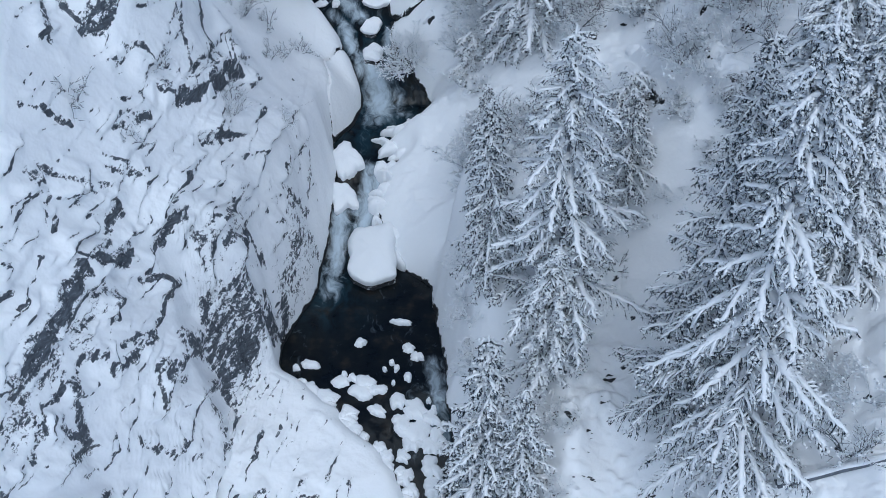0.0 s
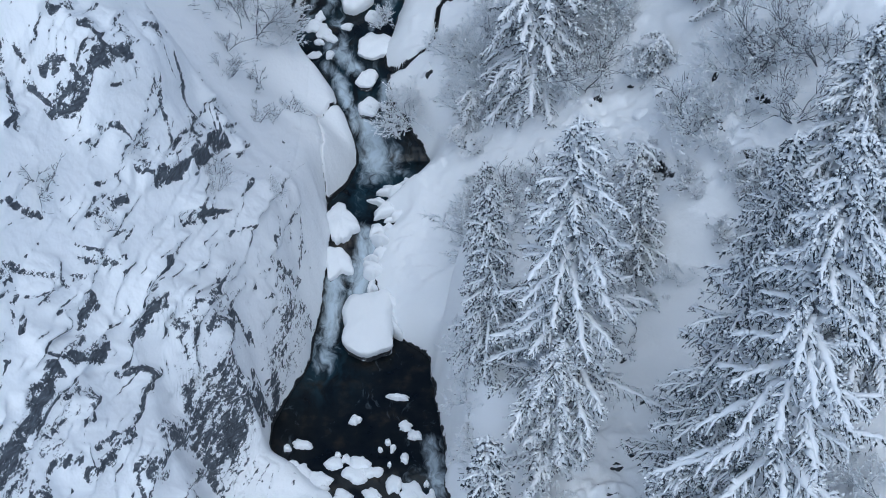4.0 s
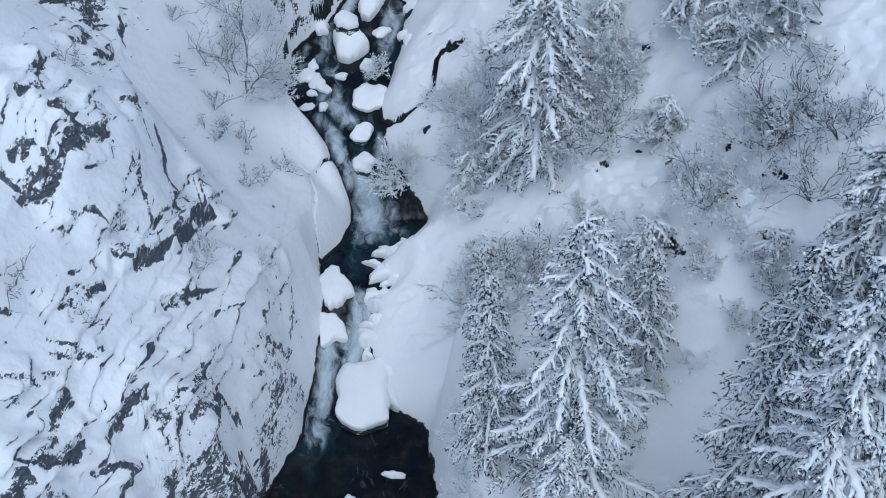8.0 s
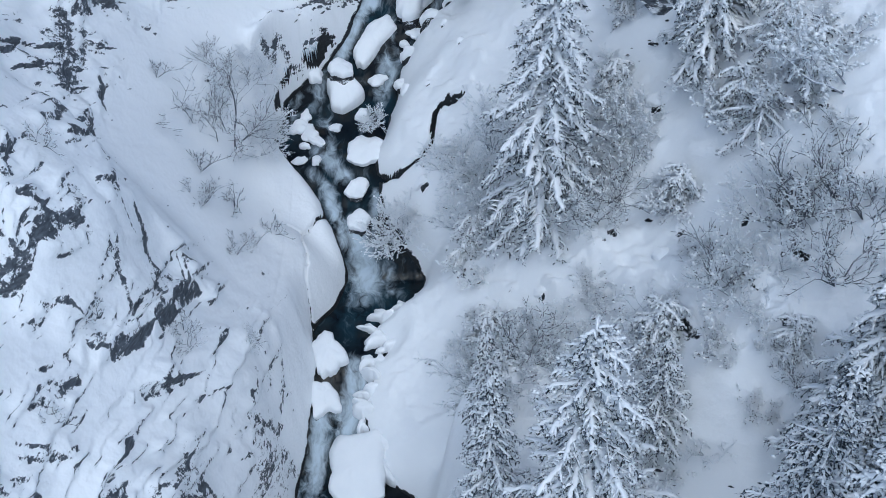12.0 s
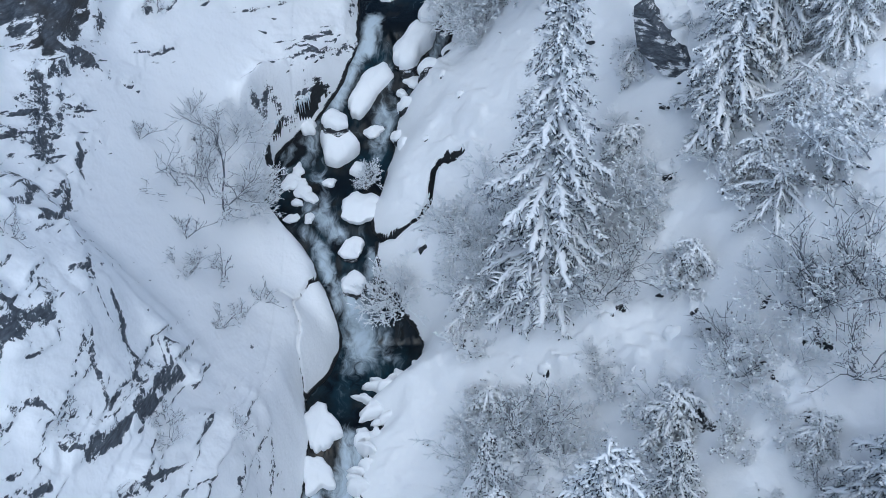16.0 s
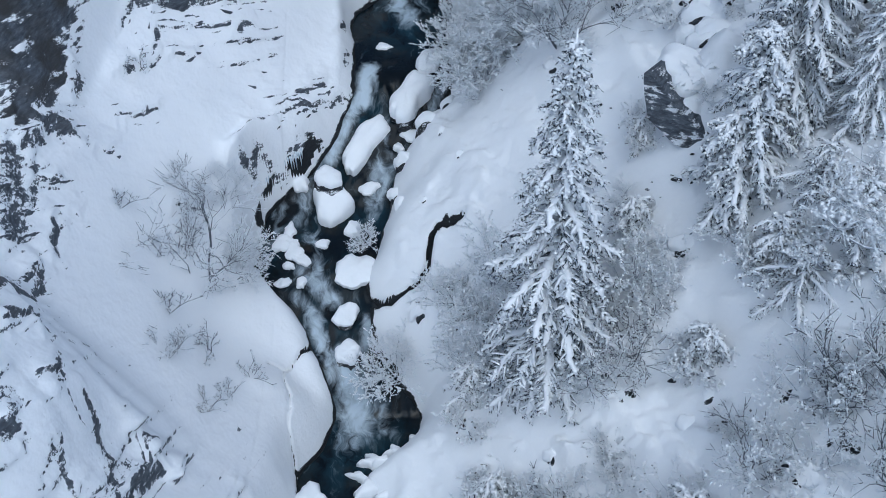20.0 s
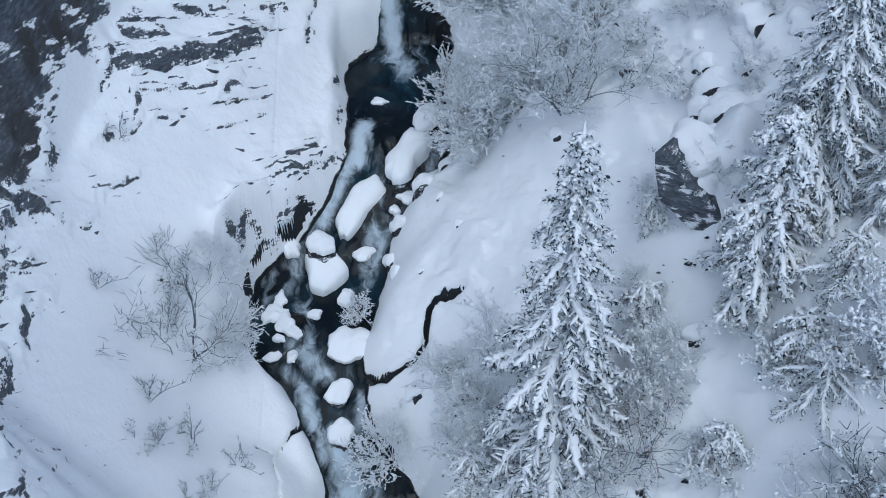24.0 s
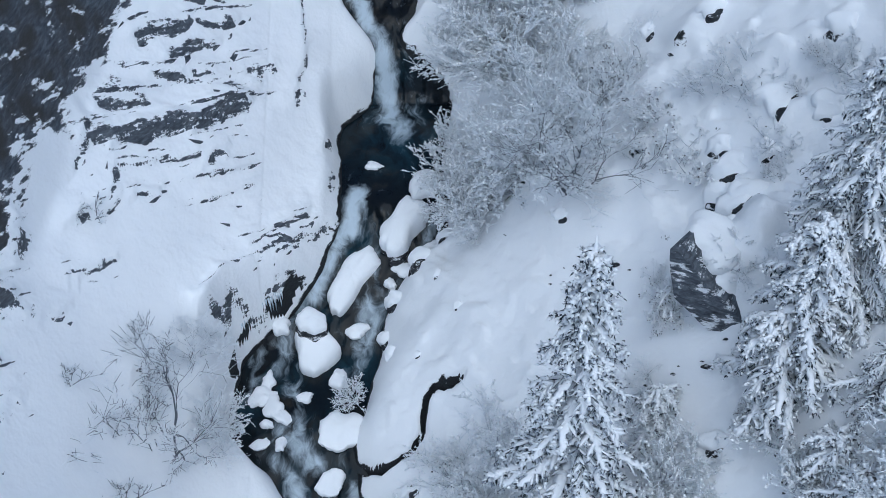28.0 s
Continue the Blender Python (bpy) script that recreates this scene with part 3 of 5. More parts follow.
flatter = smooth(1 / np.sqrt(1 + slope_x ** 2 + slope_y ** 2), 0.4, 0.65)
GZ = GZ + land * (0.26 * fbm(GX / 2.6, up / 2.2, 0, 3, 11) + 0.06 * fbm(GX / 0.6, up / 0.5, 0, 3, 12) + rightward * (0.8 * humps + 0.08 * fbm(GX / 0.32, up / 0.3, 0, 2, 18)) * flatter)
ground_soft = GZ.copy()
# heath and stones that show under the steep fronts of the snow pillows
front = np.gradient(rightward * flatter * humps, AY, axis=0)
heath = smooth(blur(front, 3), 0.22, 0.5) * smooth(fbm(GX / 0.8, up / 0.7, 0, 2, 19), 0.1, 0.5) * smooth(GX - shore_right(GY), 1.5, 3.0) * smooth(far_off, 2, 0)
d1, b1, n1 = cracks(GX, GY, CRACKS_STREAM)
d2, b2, n2 = step_ledges([(0.62 * half, *rest) for half, *rest in HIGH_ROWS])
d3, b3, n3 = step_ledges([(0.42 * half if half < 0.2 else 0.7 * half, *rest) for half, *rest in LOW_ROWS])
GZ = GZ - d1 + np.maximum(d2, d3)
NX, NY, NZ = normals(GX, GY, blur(ground_soft, 6))

# layered rock on the left slopes: ledges along the bedding
left = smooth(shore_left(GY) - GX, 0.1, 1.2) * smooth(far_off, 8, 1)
low = smooth(GY, 48, 43.5)
over = GZ - level(GY)
wander = fbm(GX / 3.2, GY / 3.2, GZ / 3.2, 4, 21)
rise_up = 0.707 * (GY + GZ)
ripple = 0.3 * fbm(GX / 1.6, rise_up / 1.6, 0, 2, 23) + 0.17 * fbm(GX / 0.45, rise_up / 0.45, 0, 3, 24)
run_low, bed_low = 0.37 * GX + 0.93 * rise_up, -0.93 * GX + 0.37 * rise_up + ripple
run_flat, bed_flat = 0.93 * GX + 0.36 * rise_up, -0.36 * GX + 0.93 * rise_up + ripple
run_high, bed_high = 0.95 * GX + 0.3 * rise_up, -0.3 * GX + 0.95 * rise_up + 0.6 * ripple
craggy = smooth(fbm(GX / 4.5, GY / 4.5, GZ / 4.5, 3, 31), -0.4, 0.35)


def ledges(across, along, spacing, length, seed, sparse=0.0):
    """Broken steps: a ramp of snow, then a bare riser up to the next; each layer swells and dies out along its run."""
    s = across / spacing
    k = np.floor(s)
    f = s - k
    here, above = (smooth(vnoise(along / length + 0.37 * j, j * 7.31, 0, seed), sparse - 0.3, sparse + 0.35) for j in (k, k + 1))
    rise = np.where(f < 0.8, here * (1 - f / 0.8), above * (f - 0.8) / 0.2)
    return rise, above * smooth(f, 0.74, 0.84) * smooth(f, 1.0, 0.96)


l1, r1 = ledges(bed_low, run_low, 0.8, 0.8, 71, 0.0)
l2, r2 = ledges(bed_low + 0.3 * ripple, run_low, 0.36, 0.42, 72, 0.1)
l3, r3 = ledges(bed_flat, run_flat, 0.9, 0.6, 75, 0.45)
h1, s1 = ledges(bed_high, run_high, 0.85, 1.6, 73, 0.1)
h2, s2 = ledges(bed_high, run_high, 0.36, 0.8, 74, 0.2)
brow = smooth(knob_edge(GY) - GX, -0.35, 0.1) * smooth(knob_edge(GY) - GX, 1.3, 0.3) * smooth(GY, 36.2, 37.5) * smooth(GY, 43, 41.8)
low_face = smooth((9.2 - 1.31 * GX - 0.23 * GY) - (-43.3 - 2.34 * GX + 0.92 * GY), 2.2, 4.8) * low
crest = np.exp(-((GX + 10.9) ** 2 + (GY - 44.2) ** 2) / 3.5) + np.exp(-((GX + 12.6) ** 2 + (GY - 51.5) ** 2) / 8.0) + np.exp(-((GX + 11.6) ** 2 + (GY - 39.0) ** 2) / 4.0)
slabs = smooth(GY, 58.5, 61) * smooth(GX, -13, -11.5) * smooth(GX, -5.6, -7.0)
lip = np.exp(-((GX + 5.4) ** 2 / 2.5 + (GY - 61.3) ** 2 / 1.6))
band = smooth(GX, -11.7, -12.5) * smooth(GY, 45, 47) * smooth(GY, 58, 55)
force_low = left * smooth(over, 0.4, 1.6) * np.clip(low_face * (0.65 + 0.35 * craggy) + 0.06 * low * craggy + 0.15 * brow + 0.1 * low * crest + 0.35 * n3, 0, 1)
force_high = left * (1 - low) * np.clip(slabs * (0.05 + 0.4 * craggy) + 0.15 * crest + 0.35 * lip + 0.3 * n2 + 0.3 * n1 + 0.6 * band * (0.4 + 0.6 * craggy), 0, 1) * smooth(over, 0.4, 1.5)
cliff_foot = left * smooth(GY, 45, 41) * smooth(GY, 33.5, 35) * smooth(over, 15.0, 9.0) * smooth(inland, 0.0, 0.25)
rough_low = np.clip(force_low + 0.6 * cliff_foot + 0.1 * left * low * smooth(over, 0.5, 1.5), 0, 1)
lift = rough_low * smooth(rough_low, 0.08, 0.4) * (0.3 * l1 + 0.13 * l2 + 0.22 * l3) + force_low * 0.12 * wander + force_high * smooth(force_high, 0.12, 0.45) * (0.2 * h1 + 0.1 * h2)
PX, PY, PZ = GX + NX * lift, GY + NY * lift, GZ + NZ * lift
step_low, step_high = np.maximum(np.maximum(r1, 0.9 * r2), r3), np.maximum(s1, 0.9 * s2)
crag_low = 1.05 * np.sqrt(rough_low) * step_low
crag_high = np.sqrt(force_high) * smooth(force_high, 0.08, 0.3) * step_high
dark_wall = smooth(-10.6 - 0.175 * (64.8 - GY) - GX + 0.6 * wander, -0.3, 0.35) * smooth(GY, 49.8, 52.3)
face = np.clip(dark_wall * (0.98 + 0.3 * wander), 0, 1)
wet_edge = smooth(PZ - level(PY) + 0.08 * vnoise(GX * 3, GY * 3, 0, 33), 0.2, 0.06) * smooth(inland, 0.6, 0.3)
dark_bank = (GX < shore_left(GY)) * overhang(GY) * smooth(PZ - level(PY) + 0.2 * vnoise(GX * 2.5, GY * 2.5, 0, 34), 1.35, 1.0) * smooth(inland, 0.8, 0.5)
# the wet waterline, bank wall and heath, and cracks darkened in place of shade
wet_dark = np.maximum(np.maximum(b1, blur(wet_edge, 3)), np.maximum(dark_bank, 0.52 * heath))


def grid_mesh(name, px, py, pz, mat, **layers):
    rows, cols = px.shape
    me = bpy.data.meshes.new(name)
    idx = np.arange(rows * cols).reshape(rows, cols)
    quads = np.stack([idx[:-1, :-1], idx[:-1, 1:], idx[1:, 1:], idx[1:, :-1]], -1).reshape(-1, 4)
    me.vertices.add(rows * cols)
    me.vertices.foreach_set("co", np.stack([px, py, pz], -1).astype(np.float32).ravel())
    me.loops.add(quads.size)
    me.loops.foreach_set("vertex_index", quads.ravel().astype(np.int32))
    me.polygons.add(len(quads))
    me.polygons.foreach_set("loop_start", np.arange(0, quads.size, 4, dtype=np.int32))
    me.polygons.foreach_set("use_smooth", np.ones(len(quads), bool))
    for key, values in layers.items():
        me.attributes.new(key, "FLOAT", "POINT").data.foreach_set("value", values.astype(np.float32).ravel())
    me.update(calc_edges=True)
    me.materials.append(mat)
    return me


tagged(new("ground", grid_mesh("ground", PX, PY, PZ, GROUND, crag_low=np.clip(crag_low, 0, 1.1), crag_high=np.clip(crag_high, 0, 1.1), face=face, ledge=b3, ledge_high=b2, wet_dark=wet_dark)), "deep snow over steep layered grey rock beside the stream", "snowy ground", kind="structure")


def ground_at(x, y):
    i, j = np.searchsorted(AY, y) - 1, np.searchsorted(AX, x) - 1
    fx, fy = (x - AX[j]) / (AX[j + 1] - AX[j]), (y - AY[i]) / (AY[i + 1] - AY[i])
    return float((PZ[i, j] * (1 - fx) + PZ[i, j + 1] * fx) * (1 - fy) + (PZ[i + 1, j] * (1 - fx) + PZ[i + 1, j + 1] * fx) * fy)


# the stream: pools that lie level and falls between them
WY = np.arange(1, 86, 0.1)
WS = np.linspace(0, 1, 90)
WYY, WSS = np.meshgrid(WY, WS, indexing="ij")
WXX = (shore_left(WYY) - 0.7) * (1 - WSS) + (shore_right(WYY) + 0.7) * WSS
drop = np.gradient(level(WY), WY)[:, None] + 0 * WXX
rapid = smooth(drop, 0.15, 0.7)
WZZ = level(WYY) - 0.05 + rapid * 0.16 * fbm(WXX / 0.45, WYY / 0.8, 0, 3, 50)
# white water: from, to, width, strength
CHUTES = [(-3.1, 49.7, -3.2, 48.8, 0.9, 0.6), (-2.2, 50.0, -2.0, 49.2, 0.5, 0.6), (-3.3, 45.3, -3.7, 43.0, 0.6, 0.95), (-4.7, 43.3, -5.0, 41.0, 0.45, 0.9), (-5.0, 41.0, -5.1, 39.8, 0.6, 0.6), (-3.6, 51.2, -3.0, 49.4, 0.75, 1.0),
          (-4.8, 52.9, -4.0, 50.8, 0.35, 0.9), (-2.7, 52.8, -2.8, 50.6, 0.3, 0.8), (-5.3, 54.9, -4.1, 53.6, 0.5, 0.8), (-4.9, 60.0, -5.7, 57.8, 0.5, 0.5),
          ]
UPPER_CHUTES = [(-2.5, 59.8, -2.7, 58.3, 0.5, 0.7), (-3.4, 62.4, -4.5, 60.2, 0.36, 1.0), (-2.9, 64.0, -3.2, 62.6, 0.45, 1.1), (-2.0, 70.6, -1.7, 68.8, 0.5, 1.1),
          (-1.7, 68.8, -1.3, 68.0, 0.85, 0.75), (-3.2, 72.8, -2.1, 70.8, 0.45, 1.0), (-0.5, 35.6, 0.0, 33.5, 0.5, 0.7), (0.0, 33.5, 0.5, 30.5, 0.4, 0.4),
          (-5.2, 56.6, -4.7, 55.2, 0.5, 0.45), (0.2, 63.0, -0.7, 61.0, 0.3, 0.5), (-1.6, 60.3, -2.4, 58.6, 0.3, 0.6),
          (-6.3, 58.4, -6.7, 56.4, 0.35, 0.55), (-5.3, 58.9, -5.6, 57.4, 0.4, 0.5), (-2.6, 57.9, -3.4, 56.0, 0.3, 0.55), (-4.9, 55.6, -4.6, 54.2, 0.35, 0.7), (-5.6, 53.9, -4.6, 52.9, 0.35, 0.6), (-2.3, 61.6, -1.9, 60.2, 0.35, 0.5)]
foam, aerated = 0.14 * rapid, 0 * WXX
for ax, ay, bx, by, wide, strong in CHUTES + UPPER_CHUTES:
    t = np.clip(((WXX - ax) * (bx - ax) + (WYY - ay) * (by - ay)) / ((bx - ax) ** 2 + (by - ay) ** 2), 0, 1)
    q = (WXX - ax - t * (bx - ax)) ** 2 + (WYY - ay - t * (by - ay)) ** 2
    foam = np.maximum(foam, 0.88 * strong * np.exp(-q / wide ** 2))
    tail = (WXX - bx) ** 2 + (WYY - by + 0.7) ** 2
    aerated = np.maximum(aerated, strong * np.exp(-tail / (2.3 * wide) ** 2))
tagged(new("water", grid_mesh("water", WXX, WYY, WZZ, WATER, foam=foam, aerated=aerated)), "dark cold stream with pools and small white falls", "stream", kind="structure")
# ---------------------------------------------------------------- mesh helpers


def link_mesh(name, verts, faces, mat, flat=False):
    me = bpy.data.meshes.new(name)
    me.from_pydata(verts, [], faces)
    me.materials.append(mat)
    if not flat:
        me.polygons.foreach_set("use_smooth", np.ones(len(me.polygons), bool))
    return me


def part(name, me, parent, label=""):
    ob = new(name, me)
    ob.parent = parent
    return tagged(ob, label, kind="stuff" if name in ("snow_load", "crown", "leaves", "brushwood") else "")


def thing(name, at, label, category, group="", turn=0.0, scale=1.0):
    ob = new(name)
    ob.matrix_basis = Matrix.LocRotScale(at, Euler((0, 0, turn)), (scale,) * 3 if isinstance(scale, (int, float)) else scale)
    return tagged(ob, label, category, group)


def settle(ob, x, y, turn, amount):
    """Leans a thing with the slope that it lies on."""
    gx, gy = (ground_at(x + 0.4, y) - ground_at(x - 0.4, y)) / 0.8, (ground_at(x, y + 0.4) - ground_at(x, y - 0.4)) / 0.8
    lean = Vector((0, 0, 1)).rotation_difference(Vector((-gx * amount, -gy * amount, 1)).normalized())
    ob.matrix_basis = Matrix.Translation(ob.location) @ lean.to_matrix().to_4x4() @ Matrix.Rotation(turn, 4, "Z")


class Soup:
    """Gathers the tubes and blades of one part."""

    def __init__(self):
        self.v, self.f = [], []

    def tube(self, pts, radii, sides=4, squash=1.0, lift=0.0):
        base, n = len(self.v), len(pts)
        for k, p in enumerate(pts):
            d = (pts[min(k + 1, n - 1)] - pts[max(k - 1, 0)])
            d = d.normalized() if d.length > 1e-6 else Vector((0, 0, 1))
            side = d.cross(Vector((0, 0, 1)))
            side = side.normalized() if side.length > 0.05 else Vector((1, 0, 0))
            up = side.cross(d)
            r = radii[k]
            for s in range(sides):
                a = math.tau * s / sides
                self.v.append(p + side * (math.cos(a) * r) + up * (math.sin(a) * r * squash) + Vector((0, 0, lift)))
        for k in range(n - 1):
            for s in range(sides):
                a, b = base + k * sides + s, base + k * sides + (s + 1) % sides
                self.f.append((a, b, b + sides, a + sides))
        self.f.append(tuple(base + s for s in reversed(range(sides))))
        self.f.append(tuple(base + (n - 1) * sides + s for s in range(sides)))

    def blade(self, a, b, width, across):
        i = len(self.v)
        m = (a + b) * 0.5
        self.v += [a, m + across * width, b, m - across * width]
        self.f.append((i, i + 1, i + 2, i + 3))

    def twig(self, a, b, ra, rb):
        """A thin three-sided stick without ends."""
        i, d = len(self.v), (b - a).normalized()
        side = d.cross(Vector((0.3, 0.2, 0.93))).normalized()
        up = side.cross(d)
        for p, r in ((a, ra), (b, rb)):
            self.v += [p + side * r, p - side * (r * 0.5) + up * (r * 0.87), p - side * (r * 0.5) - up * (r * 0.87)]
        self.f += [(i + k, i + (k + 1) % 3, i + 3 + (k + 1) % 3, i + 3 + k) for k in range(3)]

    def grain(self, c, r, way):
        """A small irregular lump of snow."""
        i = len(self.v)
        side = Vector((-way.y, way.x, 0))
        self.v += [c + way * r * 1.7, c + side * r - way * r * 0.3, c - side * r - way * r * 0.2, c - way * r * 1.4 - Vector((0, 0, r * 0.4)), c + Vector((0, 0, r * 0.9)), c - Vector((0, 0, r * 0.6))]
        for a, b in ((0, 1), (1, 3), (3, 2), (2, 0)):
            self.f.append((i + a, i + b, i + 4))
            self.f.append((i + b, i + a, i + 5))

    def bead(self, c, r, way):
        """A crumb of frost."""
        i = len(self.v)
        side = Vector((-way.y, way.x, 0))
        self.v += [c + way * r * 1.6, c + side * r * 1.2 - way * r, c - side * r * 1.2 - way * r * 0.8, c + Vector((0, 0, r * 1.1))]
        self.f += [(i, i + 1, i + 3), (i + 1, i + 2, i + 3), (i + 2, i, i + 3), (i + 2, i + 1, i)]

    def mesh(self, name, mat, flat=False):
        return link_mesh(name, [tuple(p) for p in self.v], self.f, mat, flat)


# ---------------------------------------------------------------- spruces


def spruce_meshes(seed, height, radius, load, whorl=0.5, per=5, power=0.75, bare_to=0.05, hang=1.0, uneven=0.4, sweep=0.0, stray=0.0, speck=1.0):
    """Trunk, dark needles and the snow that bends the limbs."""
    rng = random.Random(seed)
    trunk, green, snow = Soup(), Soup(), Soup()
    bend = Vector((rng.uniform(-0.02, 0.02), rng.uniform(-0.02, 0.02), 0)) * height
    down = Vector((0, 0, -1))

    def axis_at(h):
        return Vector((0, 0, h * height)) + bend * h * h

    trunk.tube([axis_at(k / 8) for k in range(9)], [0.0085 * height * (1 - 0.93 * k / 8) for k in range(9)], 8)
    h = bare_to
    while h < 0.985:
        reach = radius * min(1, (1 - h) ** power * 1.04 + 0.03) * (0.6 + 0.4 * min(1, (h - bare_to) / 0.1 + 0.4))
        count = per if h < 0.85 else per - 1
        spin = rng.uniform(0, math.tau)
        for k in range(count):
            ang = spin + math.tau * (k + rng.uniform(-0.35, 0.35)) / count
            ln = reach * (1.08 - uneven * rng.random() ** 1.5 + (stray if rng.random() < 0.15 else 0))
            out = Vector((math.cos(ang), math.sin(ang), 0))
            side = Vector((-out.y, out.x, 0))
            start = axis_at(h) + Vector((0, 0, rng.uniform(-0.15, 0.15)))
            pitch0 = 0.55 * (h - 0.4) + rng.uniform(-0.15, 0.12) - sweep
            droop = rng.uniform(0.3, 0.65) * (0.45 + load * 0.6)
            pts, p, seg = [start], start.copy(), 6
            curl = rng.uniform(-0.25, 0.25)
            for s in range(seg):
                f = (s + 0.5) / seg
                tilt = pitch0 - droop * f * 1.3 + (0.3 * f * f if h < 0.5 else 0)
                p = p + ((out + side * curl * f) * math.cos(tilt) + Vector((0, 0, math.sin(tilt)))) * (ln / seg)
                p = p + Vector((rng.uniform(-1, 1), rng.uniform(-1, 1), rng.uniform(-0.5, 0.5))) * 0.018 * ln
                pts.append(p.copy())
            trunk.tube([pts[0], pts[3], pts[6]], [0.02 + 0.008 * ln, 0.015, 0.006], 3)
            thick = (0.035 + 0.034 * min(ln, 2.4)) * min(load, 1.5)
            if rng.random() < 0.9:
                first = 0 if rng.random() < 0.6 else 1
                use = []
                for a, b in zip(pts[first:], pts[first + 1:]):
                    use += [a.lerp(b, g) + Vector((rng.uniform(-1, 1), rng.uniform(-1, 1), rng.uniform(-0.6, 0.4))) * 0.35 * thick for g in (0.0, 0.36, 0.7)]
                use.append(pts[-1])
                snow.tube(use, [thick * 0.5] + [thick * rng.uniform(0.55, 1.25) * (1.15 - 0.55 * k / len(use)) for k in range(1, len(use) - 1)] + [thick * 0.3], 5, 0.6, thick * 0.4)
                for a, b in zip(use[::4], use[4::4]):
                    c = a.lerp(b, rng.random()) + Vector((rng.uniform(-1, 1), rng.uniform(-1, 1), rng.uniform(-0.2, 0.8))) * thick
                    snow.grain(c, thick * rng.uniform(0.35, 0.8), (out + side * rng.uniform(-1.5, 1.5)).normalized())
            twigs = max(3, int(ln / 0.19))
            for j in range(twigs):
                f = 0.16 + 0.83 * (j + rng.random()) / twigs
                q = f * seg
                i = min(int(q), seg - 1)
                at = pts[i].lerp(pts[i + 1], q - i)
                for sgn in (-1, 1):
                    tl = (0.13 + 0.26 * ln * (1.02 - f) ** 0.8 * (0.35 + 0.9 * min(f * 2.2, 1))) * rng.uniform(0.45, 1.25)
                    tl = min(tl, 0.7)
                    way = (out * rng.uniform(0.3, 1.1) + side * sgn * rng.uniform(0.4, 1.0)).normalized()
                    sag = down * rng.uniform(0.2, 1.0) * hang
                    mid, end = at + way * tl * 0.55 + sag * tl * 0.25, at + way * tl + sag * tl
                    w = rng.uniform(0.02, 0.042) * (0.5 + 0.55 * load)
                    if rng.random() < 0.14 + 0.3 * load:
                        snow.tube([at, mid, mid.lerp(end, rng.uniform(0.3, 0.9))], [w * 1.1, w * rng.uniform(0.9, 1.5), w * 0.4], 4, 0.65, w * 0.5)
                    for _ in range(4):
                        if rng.random() < (0.3 + 0.38 * load) * speck:
                            c = at.lerp(end, rng.uniform(0.2, 1.0)) + Vector((rng.uniform(-0.1, 0.1), rng.uniform(-0.1, 0.1), rng.uniform(-0.14, 0.03)))
                            big = rng.uniform(0.018, 0.06) * (0.6 + 0.4 * load)
                            (snow.grain if big > 0.045 else snow.bead)(c, big, (way + side * rng.uniform(-1, 1)).normalized())
                    green.blade(at, at.lerp(end, 0.7) + down * 0.03, 0.014 + 0.01 * rng.random(), Vector((-way.y, way.x, 0)))
                    for _ in range(5):
                        root = at.lerp(end, rng.random()) + down * 0.01
                        tip = root + way * rng.uniform(-0.02, 0.09) + Vector((rng.uniform(-0.08, 0.08), rng.uniform(-0.08, 0.08), -rng.uniform(0.04, 0.17) * hang))
                        green.blade(root, tip, rng.uniform(0.015, 0.034), side if rng.random() < 0.5 else out)
        h += whorl / height * rng.uniform(0.65, 1.3) * (1.0 if h < 0.75 else 0.62)
    snow.tube([axis_at(0.93), axis_at(0.97), axis_at(1.004)], [0.03, 0.05, 0.02], 5)
    return (("trunk", trunk.mesh("spruce_trunk", BARK)), ("crown", green.mesh("spruce_crown", NEEDLES, True)), ("snow_load", snow.mesh("spruce_snow", SNOW)))


PART_LABELS = {"snow_load": "clumps of white snow on the limbs", "crown": "dark green needles", "trunk": "grey-brown trunk and limbs"}
KINDS = {
    "old": (spruce_meshes(3, 16.5, 3.3, 1.2, 0.52, 5, 0.64, bare_to=0.2, uneven=0.6, stray=0.4), 16.5),
    "slender": (spruce_meshes(21, 8.0, 2.1, 1.7, 0.36, 6, 0.6, bare_to=0.15, hang=1.2, uneven=0.5), 8.0),
    "dark": (spruce_meshes(4, 17.0, 3.0, 0.7, 0.46, 5, 0.8, uneven=0.5), 17.0),
    "heavy": (spruce_meshes(5, 17.0, 4.0, 1.3, 0.6, 5, 0.7, hang=1.2, uneven=0.45, stray=0.2), 17.0),
    "pointed": (spruce_meshes(7, 14.0, 3.1, 1.4, 0.52, 6, 0.85, hang=0.8, uneven=0.25, sweep=0.3, speck=0.6), 14.0),
    "young": (spruce_meshes(6, 8.0, 1.8, 1.0, 0.36, 5, 0.7, uneven=0.5), 8.0),
    "bushy": (spruce_meshes(9, 7.0, 2.1, 1.8, 0.38, 5, 0.5, hang=1.2, uneven=0.6), 7.0),
    "stunted": (spruce_meshes(19, 3.2, 1.6, 2.0, 0.34, 5, 0.35, hang=1.3, uneven=0.7, stray=0.4), 3.2),
    "bowed": (spruce_meshes(20, 4.0, 2.1, 1.3, 0.5, 5, 0.3, hang=0.9, uneven=0.7, sweep=0.25, stray=0.5, speck=0.7), 4.0),
    "loaded": (spruce_meshes(8, 13.0, 3.0, 1.6, 0.4, 7, 0.55, hang=1.3, uneven=0.5), 13.0),
}


